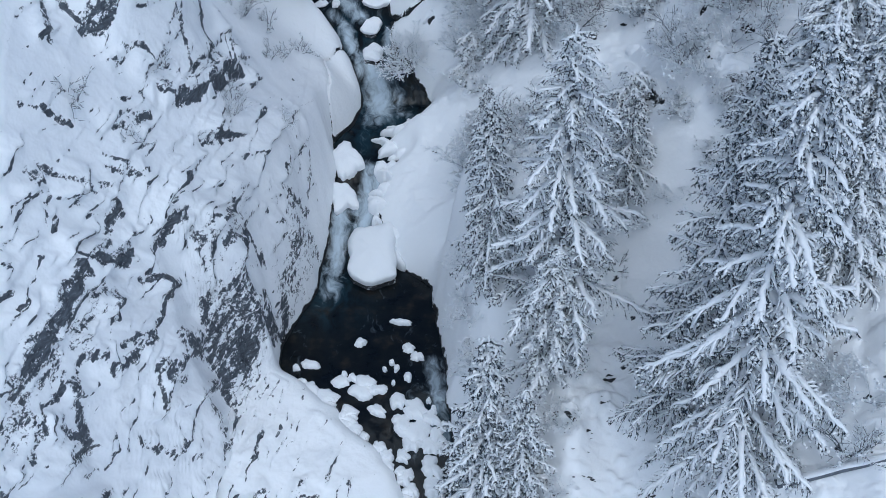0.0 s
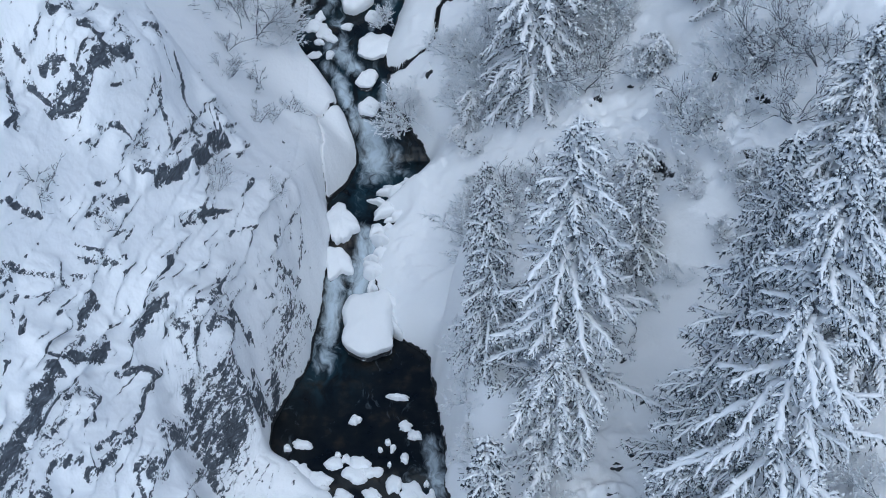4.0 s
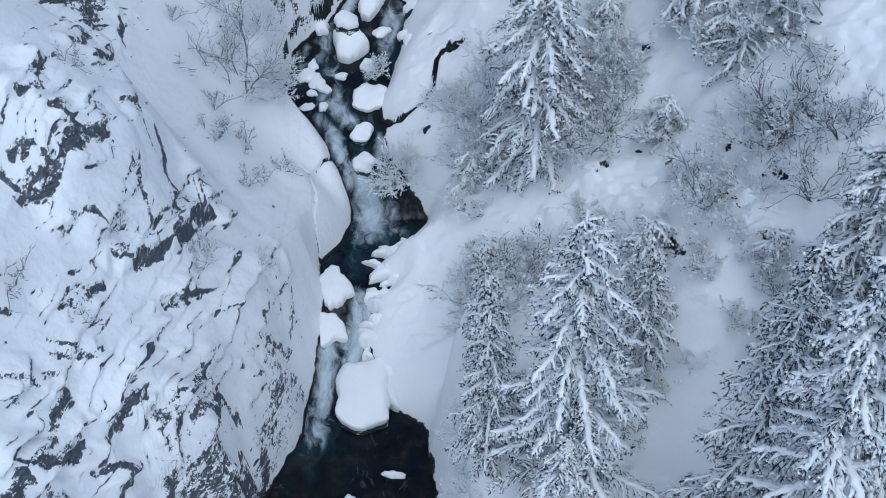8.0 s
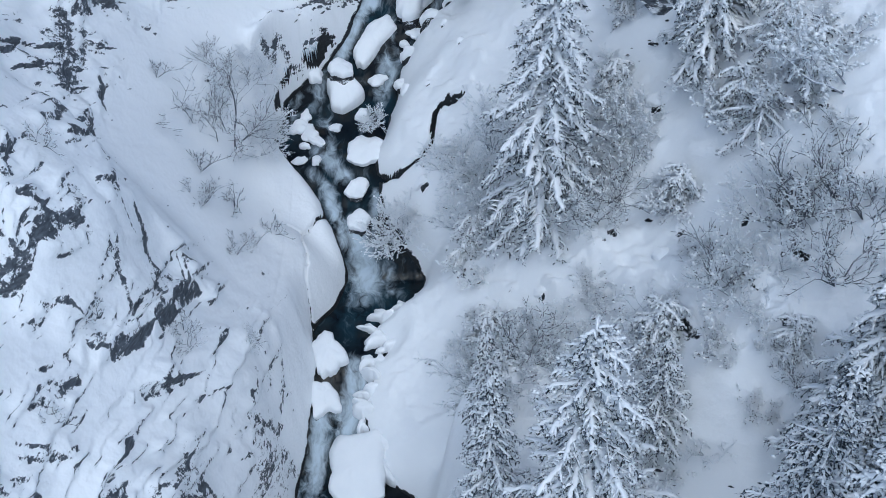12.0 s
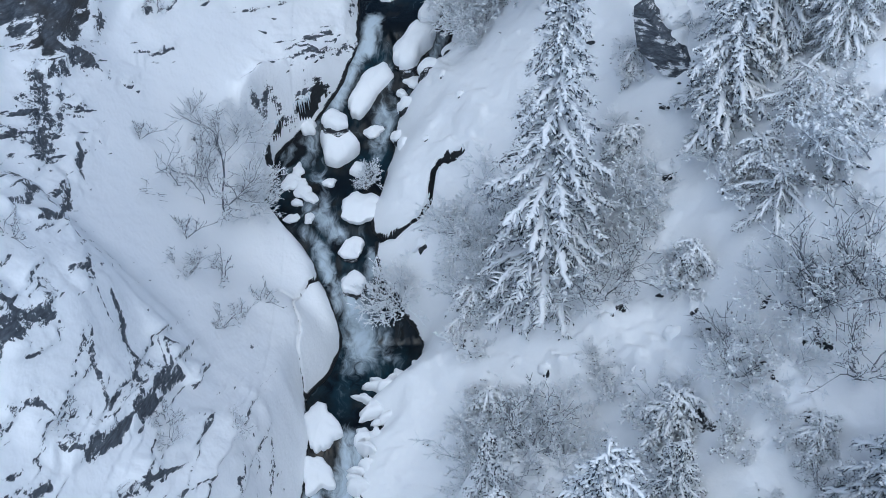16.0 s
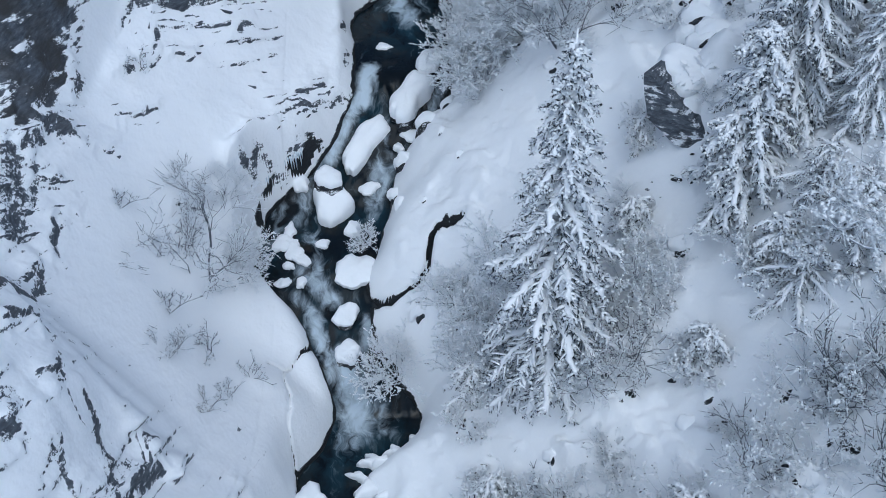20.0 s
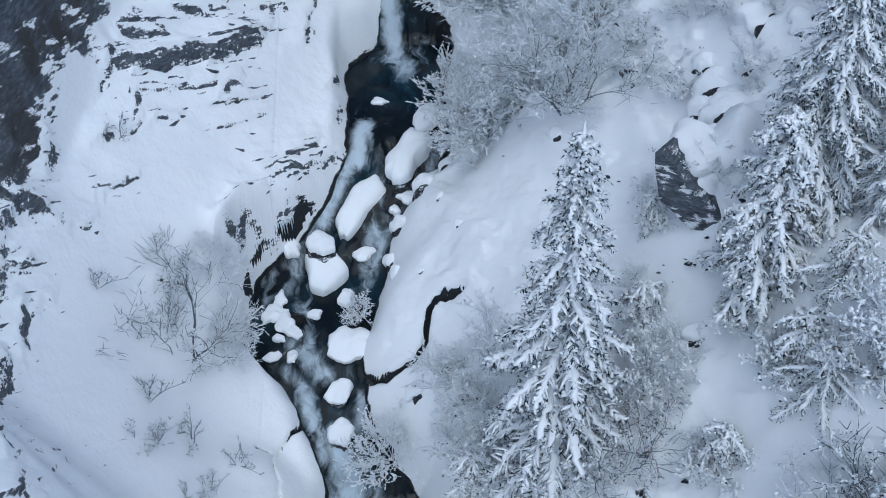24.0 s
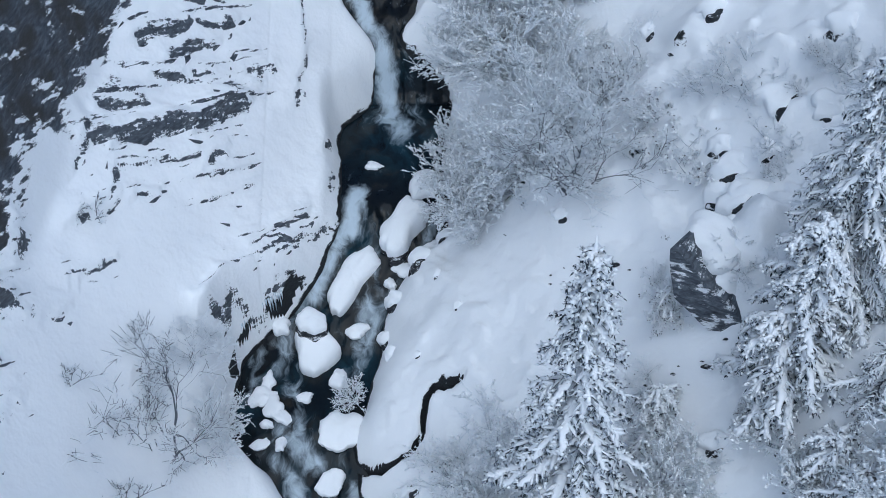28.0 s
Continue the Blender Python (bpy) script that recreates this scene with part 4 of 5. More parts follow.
def spruce(kind, x, y, top, turn, label, wide=1.0):
    meshes, tall = KINDS[kind]
    z = ground_at(x, y) - 0.25
    s = (top - z) / tall
    root = thing("spruce_tree", (x, y, z), label, "spruce tree", "spruces on the bank", turn, (s * wide, s * wide, s))
    for name, me in meshes:
        part(name, me, root, PART_LABELS[name])
    return root


spruce("old", 4.25, 32.6, 19.6, 0.4, "tall spruce with snow-laden drooping limbs above the pool", 1.12)
spruce("slender", 4.0, 31.4, 11.4, 2.7, "smaller spruce with a short bare trunk before the tall one")
spruce("dark", 9.0, 29.6, 21.6, 1.4, "tall dark spruce with thin snow on the snowy terrace")
spruce("heavy", 10.1, 27.0, 24.0, 2.2, "broad spruce bent under thick snow on the terrace", 0.82)
spruce("pointed", 3.9, 46.9, 22.9, 3.0, "pointed spruce with white limbs on the open snow slope", 1.1)
spruce("young", 1.6, 28.9, 9.2, 0.9, "young snow-covered spruce on the bank over the outflow")
spruce("young", 2.9, 28.2, 7.4, 3.1, "young snow-covered spruce on the bank over the outflow", 1.1)
spruce("young", 1.75, 34.2, 15.4, 2.0, "narrow snowy spruce on the rim of the pool", 0.8)
spruce("young", 1.6, 37.2, 13.8, 4.0, "narrow snowy spruce on the rim of the pool", 0.85)
spruce("loaded", 12.9, 34.6, 21.4, 5.0, "tall snowy spruce on the upper slope", 1.1)
spruce("loaded", 13.7, 32.0, 20.6, 1.0, "tall snowy spruce on the upper slope")
spruce("bushy", 9.6, 48.7, 22.0, 0.2, "bushy spruce thick with snow beside the bare boulder", 1.0)
spruce("loaded", 11.0, 50.3, 26.4, 3.3, "tall spruce thick with snow on the upper slope", 1.05)
spruce("loaded", 12.9, 48.6, 24.0, 4.4, "tall spruce thick with snow on the upper slope", 1.15)
spruce("loaded", 13.6, 52.6, 29.0, 1.2, "tall spruce thick with snow on the upper slope", 0.9)
for x, y, tall, turn, kind in ((8.5, 44.9, 2.6, 0.3, "stunted"), (1.3, 47.6, 2.6, 1.3, "stunted"), (1.9, 43.6, 2.6, 2.3, "stunted"), (7.4, 39.7, 3.2, 3.3, "stunted"), (10.3, 46.2, 2.6, 4.3, "stunted"), (7.0, 52.0, 1.7, 5.3, "stunted"),
                               (10.8, 45.0, 3.4, 0.8, "bowed"), (12.2, 45.4, 3.6, 2.8, "bowed"), (11.5, 47.2, 3.0, 4.8, "bowed"), (6.6, 49.6, 2.6, 1.8, "stunted"), (10.9, 37.4, 2.0, 3.8, "stunted"), (2.6, 40.8, 3.4, 5.8, "stunted")):
    spruce(kind, x, y, ground_at(x, y) + (0.62 if kind == "bowed" else 0.72) * tall, turn, "stunted spruce smothered in clumps of snow on the slope" if kind == "stunted" else "bowed small spruce with long arms thick with snow")
spruce("young", 7.1, 37.0, 13.6, 2.6, "small snowy spruce among the bushes", 1.3)

# ---------------------------------------------------------------- boulders in the stream


def to_mesh(bm, name, mat):
    me = bpy.data.meshes.new(name)
    bm.to_mesh(me)
    bm.free()
    me.polygons.foreach_set("use_smooth", np.ones(len(me.polygons), bool))
    me.materials.append(mat)
    return me


def cap_mesh(seed, lx, ly, low, high, tilt, ragged, round_off, name, mat, n=56, sides=()):
    """A block with an uneven plan outline, a soft shoulder and a gently domed, tilted top."""
    a = np.linspace(0, math.tau, n, endpoint=False)
    ca, sa = np.cos(a), np.sin(a)
    rng = random.Random(seed)
    sides = sides or [(math.tau * (k + rng.uniform(-0.28, 0.28)) / 6, rng.uniform(0.7, 1.08)) for k in range(6)]
    r = sum((np.maximum(np.cos(a - b), 0.02) / d) ** 22 for b, d in sides) ** (-1 / 22)
    r = np.minimum(r, 1.3) * (1 + ragged * (0.75 * vnoise(1.6 * ca + seed, 1.6 * sa, 0, seed + 1) + 0.24 * vnoise(4 * ca, 4 * sa, 0, seed + 2) + 0.13 * vnoise(11 * ca, 11 * sa, 0, seed + 3)))
    calm_r = r.copy()
    for _ in range(n // 9):
        calm_r = (calm_r + np.roll(calm_r, 1) + np.roll(calm_r, -1)) / 3
    rings = [(f, (1 - f ** 5) ** 0.6) for f in (0.0, 0.3, 0.5, 0.66, 0.78, 0.87, 0.93, 0.97, 0.99, 1.0)] + [(1.0, -0.12), (0.95, -0.5)]
    verts, faces = [(0.0, 0.0, high)], []
    for f, h in rings[1:]:
        h = h ** round_off if h > 0 else h
        at = (calm_r + (r - calm_r) * f ** 4) * f
        x, y = ca * at * lx / 2, sa * at * ly / 2
        lean = np.maximum(0, x * math.cos(2.4 * seed) + y * math.sin(2.4 * seed) - 0.04 * lx)
        dents = 0.2 * ragged * lx * fbm(x * 1.3 + seed, y * 1.3, 0, 3, seed + 5) + 0.05 * min(lx, 1) * fbm(x * 4.5, y * 4.5, 0, 2, seed + 6)
        z = low + (high - low) * h + (tilt * y - 0.32 * lean + dents) * max(h, 0)
        if 0 <= h < 0.4:
            z = z + 0.08 * (high - low) * vnoise(4 * ca + seed, 4 * sa, 0, seed + 7)
        verts.extend(zip(x.tolist(), y.tolist(), z.tolist()))
    for k in range(n):
        faces.append((0, 1 + k, 1 + (k + 1) % n))
    for j in range(len(rings) - 2):
        for k in range(n):
            p, q = 1 + j * n + k, 1 + j * n + (k + 1) % n
            faces.append((p, p + n, q + n, q))
    return link_mesh(name, verts, faces, mat)


def boulder(x, y, z, lx, ly, hz, turn, seed, label, tilt=0.15, ragged=0.2, lift=0.14, round_off=0.6, sides=()):
    """A wet stone under a thick cap of snow; z is the water's level there."""
    hz = 0.62 * hz
    root = thing("boulder", (x, y, z - 0.12), label, "boulder", "boulders in the stream", turn)
    part("stone", cap_mesh(seed, lx * 0.95, ly * 0.95, -0.3, hz * 0.6, tilt * 0.8, ragged * 1.3, 0.6, "boulder_stone", WET_ROCK, sides=sides), root, "wet dark stone")
    part("snow_cap", cap_mesh(seed, lx, ly, hz * lift, hz, tilt, ragged, round_off, "boulder_snow", SNOW, sides=sides), root, "smooth thick white snow")
    return root


boulder(-3.3, 41.4, 0.0, 2.4, 3.0, 2.2, 0.06, 1, "huge boulder capped with deep snow at the head of the pool", 0.36, 0.32, 0.5,
        sides=[(-1.3, 0.9), (-0.05, 0.86), (1.6, 0.95), (2.9, 0.8), (4.0, 1.0)])
two = boulder(-4.3, 58.1, 6.2, 1.75, 2.2, 1.5, 0.1, 2, "big boulder with a two-tiered snow cap in the rapids", 0.26, 0.16)
upper_tier = part("snow_cap", cap_mesh(42, 1.5, 1.25, 1.2, 1.55, 0.15, 0.2, 0.8, "boulder_snow", SNOW), two, "upper tier of snow")
upper_tier.location = (-0.06, 0.5, 0)
# dark block added to draw the crease line between the tiers
crease = part("stone", cap_mesh(42, 1.58, 1.36, 0.6, 1.26, 0.15, 0.2, 0.4, "boulder_stone", WET_ROCK), two, "dark crease between the tiers of snow")
crease.location = (-0.06, 0.44, 0)
boulder(-3.05, 60.8, 7.0, 1.35, 3.0, 1.4, -0.5, 13, "long boulder with a smooth snow cap beside the chute", 0.26, 0.3,
        sides=[(-1.75, 0.92), (-0.3, 0.8), (1.15, 1.0), (2.2, 0.85), (3.25, 0.85)])
boulder(-1.2, 62.4, 8.3, 1.6, 2.6, 1.3, -0.55, 4, "long snow-covered boulder below the upper pool", 0.26, 0.36,
        sides=[(-1.9, 0.9), (-0.9, 0.95), (0.1, 0.85), (1.5, 0.95), (2.9, 0.75), (3.9, 0.8)])
boulder(-0.35, 64.4, 8.7, 1.1, 1.5, 0.9, -0.4, 24, "snow-covered boulder at the lip of the upper pool", 0.26, 0.28)
boulder(-3.55, 52.9, 5.0, 1.2, 0.95, 0.75, 0.2, 5, "pointed boulder with a snow cap in mid-stream", 0.45, 0.35, 0.5,
        sides=[(-1.7, 0.8), (-0.3, 0.7), (0.9, 0.95), (2.4, 0.8), (3.6, 1.0)])
boulder(-3.4, 51.4, 4.5, 1.0, 1.2, 0.8, 0.4, 6, "pointed boulder with a snow cap in mid-stream", 0.45, 0.35, 0.5,
        sides=[(-2.3, 0.8), (-0.7, 0.72), (0.5, 0.95), (1.7, 0.9), (3.1, 0.9)])
boulder(-3.1, 54.8, 5.5, 1.8, 1.8, 1.1, 0.2, 7, "round boulder under snow with frosted twigs", 0.26, 0.35, 0.4)
boulder(-4.5, 45.7, 2.5, 1.5, 1.8, 1.2, 0.2, 9, "boulder with deep snow at the foot of the cliff", 0.35, 0.35, sides=[(-1.2, 0.9), (0.3, 0.8), (1.7, 1.0), (3.4, 0.85)])
boulder(-4.6, 44.1, 1.7, 1.2, 1.4, 1.0, 0.3, 33, "smaller boulder with deep snow beside the chute", 0.35, 0.35, sides=[(-1.6, 0.85), (0.0, 0.8), (1.5, 1.0), (3.0, 0.9)])
# ---------------------------------------------------------------- frosted bushes and bare trees


def bush_meshes(seed, height, spread, stems, levels, split, frost, clumps, lean=(0.0, 0.0), beads=0.5, dead=0.0, bark=None):
    """Stems that fork into frosted twigs, with beads and small loads of snow and some withered leaves."""
    rng = random.Random(seed)
    out, rime, snow, leaf, dark = [], Soup(), Soup(), Soup(), Soup()

    def any_way():
        return Vector((rng.uniform(-1, 1), rng.uniform(-1, 1), 0.01)).normalized()

    def grow(wood, p, way, ln, r, depth):
        pts = [p]
        for _ in range(3):
            way = (way + Vector((rng.uniform(-1, 1), rng.uniform(-1, 1), rng.uniform(-0.6, 0.6))) * 0.26).normalized()
            p = p + way * ln / 3
            pts.append(p)
        if depth >= levels - 1:
            (dark if bark and rng.random() < 0.35 else rime).twig(pts[0], pts[3], r, r * 0.5)
            if depth < levels and not bark:
                rime.twig(pts[1], pts[2] + Vector((0, 0, 0.05)), r * 0.8, r * 0.4)
        else:
            wood.tube(pts, [r, r * 0.9, r * 0.8, r * 0.7], 4)
            if rng.random() < frost:
                rime.tube(pts, [r * (0.55 if bark else 0.85)] * 4, 3, 0.7, r * 0.75)
        if depth >= levels - 1:
            for _ in range(3):
                if rng.random() < beads:
                    rime.bead(pts[rng.randrange(4)].lerp(pts[rng.randrange(1, 4)], rng.random()), rng.uniform(0.012, 0.034), any_way())
            if rng.random() < clumps:
                snow.grain(pts[2] + Vector((0, 0, 0.02)), 0.015 + 0.055 * rng.random() ** 2, any_way())
                snow.bead(pts[1] + Vector((0, 0, 0.01)), rng.uniform(0.02, 0.05), any_way())
            if rng.random() < dead:
                leaf.grain(pts[rng.randrange(4)] - Vector((0, 0, 0.04)), rng.uniform(0.015, 0.04), any_way())
        if depth >= levels:
            return
        for _ in range(split + (depth == 0) + (depth == levels - 1)):
            k = rng.choice((1, 2, 3, 3))
            turn = Vector((rng.uniform(-1, 1), rng.uniform(-1, 1), rng.uniform(-0.45, 0.7)))
            grow(wood, pts[k], (way * 0.8 + turn * 0.85).normalized(), ln * rng.uniform(0.5, 0.8), max(r * 0.5, 0.0115), depth + 1)

    for k in range(stems):
        a = math.tau * k / stems + rng.uniform(-0.5, 0.5)
        way = Vector((math.cos(a) * spread + lean[0], math.sin(a) * spread + lean[1], 1)).normalized()
        stem = Soup()
        grow(stem, Vector((math.cos(a), math.sin(a), -0.3)) * 0.12, way, height * 0.42 * rng.uniform(0.7, 1.15), 0.011 * height ** 0.75 + 0.005, 0)
        out.append(("stem", stem.mesh("bush_stem", bark or TWIG)))
    out.append(("crown", rime.mesh("bush_twigs", FROST)))
    if snow.f:
        out.append(("snow_load", snow.mesh("bush_snow", SNOW)))
    if dark.f:
        out.append(("brushwood", dark.mesh("bush_dark_twigs", bark)))
    if leaf.f:
        out.append(("leaves", leaf.mesh("bush_leaves", LEAF, True)))
    return out


BUSHES = {
    "twiggy": bush_meshes(11, 2.3, 0.8, 8, 3, 3, 1.0, 0.12, beads=0.4, dead=0.05, bark=DARK_TWIG),
    "wide": bush_meshes(12, 2.0, 1.4, 12, 3, 3, 1.0, 0.25, beads=0.4, dead=0.02),
    "clump": bush_meshes(13, 1.7, 1.2, 9, 3, 3, 0.9, 0.75, beads=0.5, dead=0.12),
    "birch": bush_meshes(14, 5.4, 0.6, 4, 4, 4, 1.0, 0.2, (-0.3, 0.1), beads=0.6),
    "hanging": bush_meshes(15, 2.8, 1.1, 14, 3, 3, 1.0, 0.6, (-0.7, -0.2), beads=0.9),
    "alder": bush_meshes(24, 5.4, 0.6, 4, 4, 4, 0.3, 0.1, (-0.1, 0.15), beads=0.2, bark=DARK_TWIG),
    "dry": bush_meshes(16, 1.4, 0.8, 5, 3, 3, 0.3, 0.0, beads=0.15, dead=0.03, bark=DARK_TWIG),
    "snag": bush_meshes(17, 3.0, 0.4, 2, 4, 3, 1.0, 0.4, (0.8, -0.3), beads=0.6),
    "laden": bush_meshes(18, 1.5, 1.5, 10, 3, 3, 1.0, 1.0, beads=0.4, dead=0.3),
}
BUSH_LABELS = {"stem": "thin grey stem", "crown": "twigs white with hoarfrost", "snow_load": "small loads of snow", "leaves": "dark withered leaves", "brushwood": "bare dark twigs"}
BUSH_WORDS = {
    "twiggy": ("leafless frosted bush with fine upright twigs in snow", "bush"), "wide": ("low wide frosted bush spreading over the snow slope", "bush"),
    "clump": ("small bush buried under clumps of snow", "bush"), "birch": ("slender bare birch white with hoarfrost", "bare tree"), "alder": ("bare dark-stemmed tree with frosted twigs beside the stream", "bare tree"),
    "hanging": ("frosted bush that hangs over the water", "bush"), "dry": ("small dry shrub poking out of the snow", "shrub"),
    "laden": ("low leafy shrub pressed down by lumps of snow", "shrub"),
    "snag": ("bent bare sapling loaded with frost", "sapling"),
}


def bush(kind, x, y, size, turn):
    root = thing("bare_tree" if kind in ("birch", "alder") else "frosted_bush", (x, y, ground_at(x, y) - 0.08), *BUSH_WORDS[kind], kind + " bushes", turn, size * 0.85)
    for name, me in BUSHES[kind]:
        part(name, me, root, BUSH_LABELS[name])


for row in (
    ("wide", 2.0, 47.9, 1.3, 0.3), ("alder", 5.7, 45.6, 0.8, 1.0), ("twiggy", 6.3, 46.2, 1.3, 2.0), ("clump", 7.1, 47.3, 1.1, 3.0), ("clump", 1.2, 46.6, 1.2, 0.2),
    ("clump", 1.8, 44.0, 1.2, 1.2), ("wide", 2.6, 42.0, 1.7, 2.2), ("wide", 4.3, 40.6, 1.4, 0.1), ("twiggy", 3.0, 40.2, 1.2, 4.0), ("clump", 8.3, 44.9, 1.4, 0.8),
    ("twiggy", 11.3, 41.4, 1.4, 1.9), ("wide", 10.6, 42.0, 1.2, 3.3), ("clump", 7.1, 51.8, 0.9, 2.3), ("clump", 8.7, 42.6, 0.7, 1.1), ("wide", 9.5, 39.5, 1.3, 5.0),
    ("clump", 7.2, 38.5, 1.3, 1.7), ("twiggy", 12.3, 38.8, 1.3, 3.7), ("twiggy", 12.7, 41.5, 1.4, 4.7),
    ("clump", 6.0, 42.4, 0.9, 1.3), ("clump", 5.4, 38.0, 1.3, 3.9)):
    bush(*row)
for row in (
    ("birch", 4.6, 58.2, 1.15, 0.2), ("birch", 3.6, 61.0, 1.0, 1.8), ("birch", 4.6, 62.4, 1.05, 3.8), ("wide", 3.1, 60.2, 1.5, 2.0), ("hanging", 2.7, 62.4, 1.1, 0.3),
    ("hanging", 2.2, 61.0, 0.9, 0.0), ("hanging", 2.6, 64.4, 1.1, 0.4), ("hanging", 2.9, 66.6, 1.1, 0.2), ("wide", 3.6, 63.6, 1.7, 1.2), ("wide", 5.0, 64.6, 1.6, 2.2),
    ("wide", 9.4, 57.4, 1.0, 3.0), ("wide", 8.6, 57.9, 0.8, 1.0), ("clump", 7.3, 58.1, 1.0, 1.1), ("clump", 8.0, 55.9, 1.2, 2.1), ("clump", 7.0, 57.2, 0.9, 0.4),
    ("wide", 9.6, 47.4, 1.1, 3.1), ("clump", 10.2, 46.0, 1.4, 4.1), ("wide", 12.1, 55.6, 0.8, 5.1), ("wide", 3.0, 65.6, 1.5, 0.6), ("twiggy", 6.0, 61.0, 1.2, 1.6),
    ("snag", 13.2, 44.4, 1.7, 3.6), ("wide", 0.8, 51.3, 1.3, 1.0), ("wide", 1.5, 50.6, 1.5, 2.2), ("hanging", 2.2, 51.0, 1.2, 3.2), ("wide", 1.2, 49.4, 1.2, 0.7), ("wide", 2.4, 49.2, 1.4, 4.1), ("wide", 5.9, 48.6, 1.4, 1.4), ("hanging", 6.8, 48.2, 1.2, 2.9),
    ("wide", 1.6, 42.4, 1.5, 0.4), ("twiggy", 3.0, 42.6, 1.5, 1.4), ("wide", 4.3, 41.6, 1.4, 2.4), ("wide", 2.2, 41.4, 1.5, 3.4), ("twiggy", 11.7, 41.6, 1.6, 4.4), ("twiggy", 9.2, 40.4, 1.2, 5.4), ("wide", 10.4, 40.4, 1.2, 0.9), ("alder", 4.6, 57.5, 0.9, 2.2), ("hanging", 2.0, 60.4, 1.2, 0.2), ("clump", 11.6, 45.0, 1.6, 0.5), ("clump", 12.9, 46.0, 1.5, 2.5)):
    bush(*row)
for row in (
    ("alder", -8.4, 51.9, 1.0, 0.5), ("wide", -7.5, 52.6, 1.0, 1.5), ("hanging", -7.4, 53.4, 0.8, 3.0), ("birch", -7.9, 55.4, 0.5, 2.5), ("twiggy", -8.8, 47.3, 0.8, 0.6),
    ("dry", -6.6, 48.6, 0.9, 1.6), ("dry", -9.2, 49.1, 1.1, 2.6), ("dry", -10.1, 37.3, 0.9, 3.6), ("twiggy", -8.1, 39.0, 0.6, 4.6), ("dry", -7.6, 45.8, 1.0, 5.6),
    ("dry", -12.2, 33.5, 1.2, 0.9), ("dry", -10.9, 34.1, 0.8, 1.9), ("twiggy", -6.7, 41.2, 0.5, 2.9), ("dry", -8.0, 48.5, 1.1, 3.9), ("dry", -8.3, 39.6, 0.9, 4.9),
    ("dry", -7.2, 47.0, 0.8, 0.4), ("dry", -11.2, 40.0, 0.9, 1.4), ("dry", -10.9, 51.8, 0.9, 2.4), ("dry", -9.6, 54.8, 0.8, 3.4), ("dry", -10.9, 57.4, 1.0, 4.4)):
    bush(*row)
for row in (
    ("twiggy", 13.6, 25.8, 1.3, 0.0), ("wide", 14.1, 27.4, 1.5, 1.0), ("clump", 7.0, 40.5, 1.3, 2.0), ("clump", 7.2, 36.1, 1.1, 3.0), ("dry", 6.8, 35.1, 1.0, 4.0),
    ("wide", 12.4, 28.5, 1.3, 1.5), ("clump", 4.4, 29.6, 0.9, 2.5), ("clump", 5.7, 43.8, 0.8, 3.5),
    ("clump", 2.4, 39.0, 1.3, 5.5), ("twiggy", 13.3, 40.4, 1.3, 0.8), ("clump", 4.4, 27.2, 0.8, 1.8),
    ("laden", 8.9, 38.1, 0.95, 0.3), ("clump", 10.6, 37.5, 1.0, 2.3), ("twiggy", 11.2, 36.6, 0.9, 5.3),
    ("laden", 10.0, 36.3, 0.8, 0.7), ("wide", 1.0, 34.0, 0.9, 2.0), ("clump", 1.3, 33.0, 0.8, 1.2), ("wide", 1.2, 35.2, 0.9, 3.2), ("wide", 1.5, 32.6, 0.9, 4.2), ("wide", 8.6, 36.0, 0.7, 1.7)):
    bush(*row)

for row in (("hanging", 1.5, 63.2, 1.3, 0.1), ("hanging", 1.7, 65.0, 1.3, -0.3), ("hanging", 2.0, 66.8, 1.2, 0.4), ("hanging", 1.5, 61.7, 1.1, 0.0), ("hanging", 2.5, 64.2, 1.4, 0.5), ("hanging", 1.9, 68.6, 1.1, 0.2)):
    bush(*row)

# a thicket on the bank over the upper pool
rng_bank = random.Random(31)
for k in range(20):
    x, y = rng_bank.uniform(1.7, 6.0), rng_bank.uniform(58, 72)
    bush(rng_bank.choice(("wide", "hanging", "hanging", "wide", "clump")), x, y, rng_bank.uniform(0.6, 1.1), rng_bank.uniform(-0.6, 0.6))

# small frosted shrubs strewn over the slope on the other bank
rng_slope = random.Random(77)
strewn = 0
while strewn < 45:
    x, y = rng_slope.uniform(3.5, 14.5), rng_slope.uniform(41, 67)
    if float(fbm(x / 3.5, y / 3.5, 0, 2, 55)) < -0.05 or (x < 6.5 and 48 < y < 57):
        continue
    bush(rng_slope.choice(("wide", "clump", "laden", "clump")), x, y, rng_slope.uniform(0.35, 0.8), rng_slope.uniform(0, 6))
    strewn += 1

# ---------------------------------------------------------------- rocks, logs, rafts of snow


def snow_rock(x, y, lx, ly, h, turn, seed, label="grey rock half buried in snow on the slope"):
    root = thing("rock", (x, y, ground_at(x, y) - 0.1), label, "rock", "rocks on the slope", turn)
    settle(root, x, y, turn, 0.6)
    stone = part("stone", cap_mesh(seed, lx, ly, -0.3, h * 0.45, -0.1, 0.6, 0.8, "rock_stone", WET_ROCK, 24), root, "dark stone")
    stone.location = (0, -ly * 0.2, 0)
    cap = part("snow_cap", cap_mesh(seed + 70, lx * 1.1, ly * 1.1, 0.0, h * 1.1, 0.3, 0.5, 1.0, "rock_snow", SNOW, 36), root, "rounded snow cap")
    cap.location = (0, ly * 0.16, 0.02)
    return root


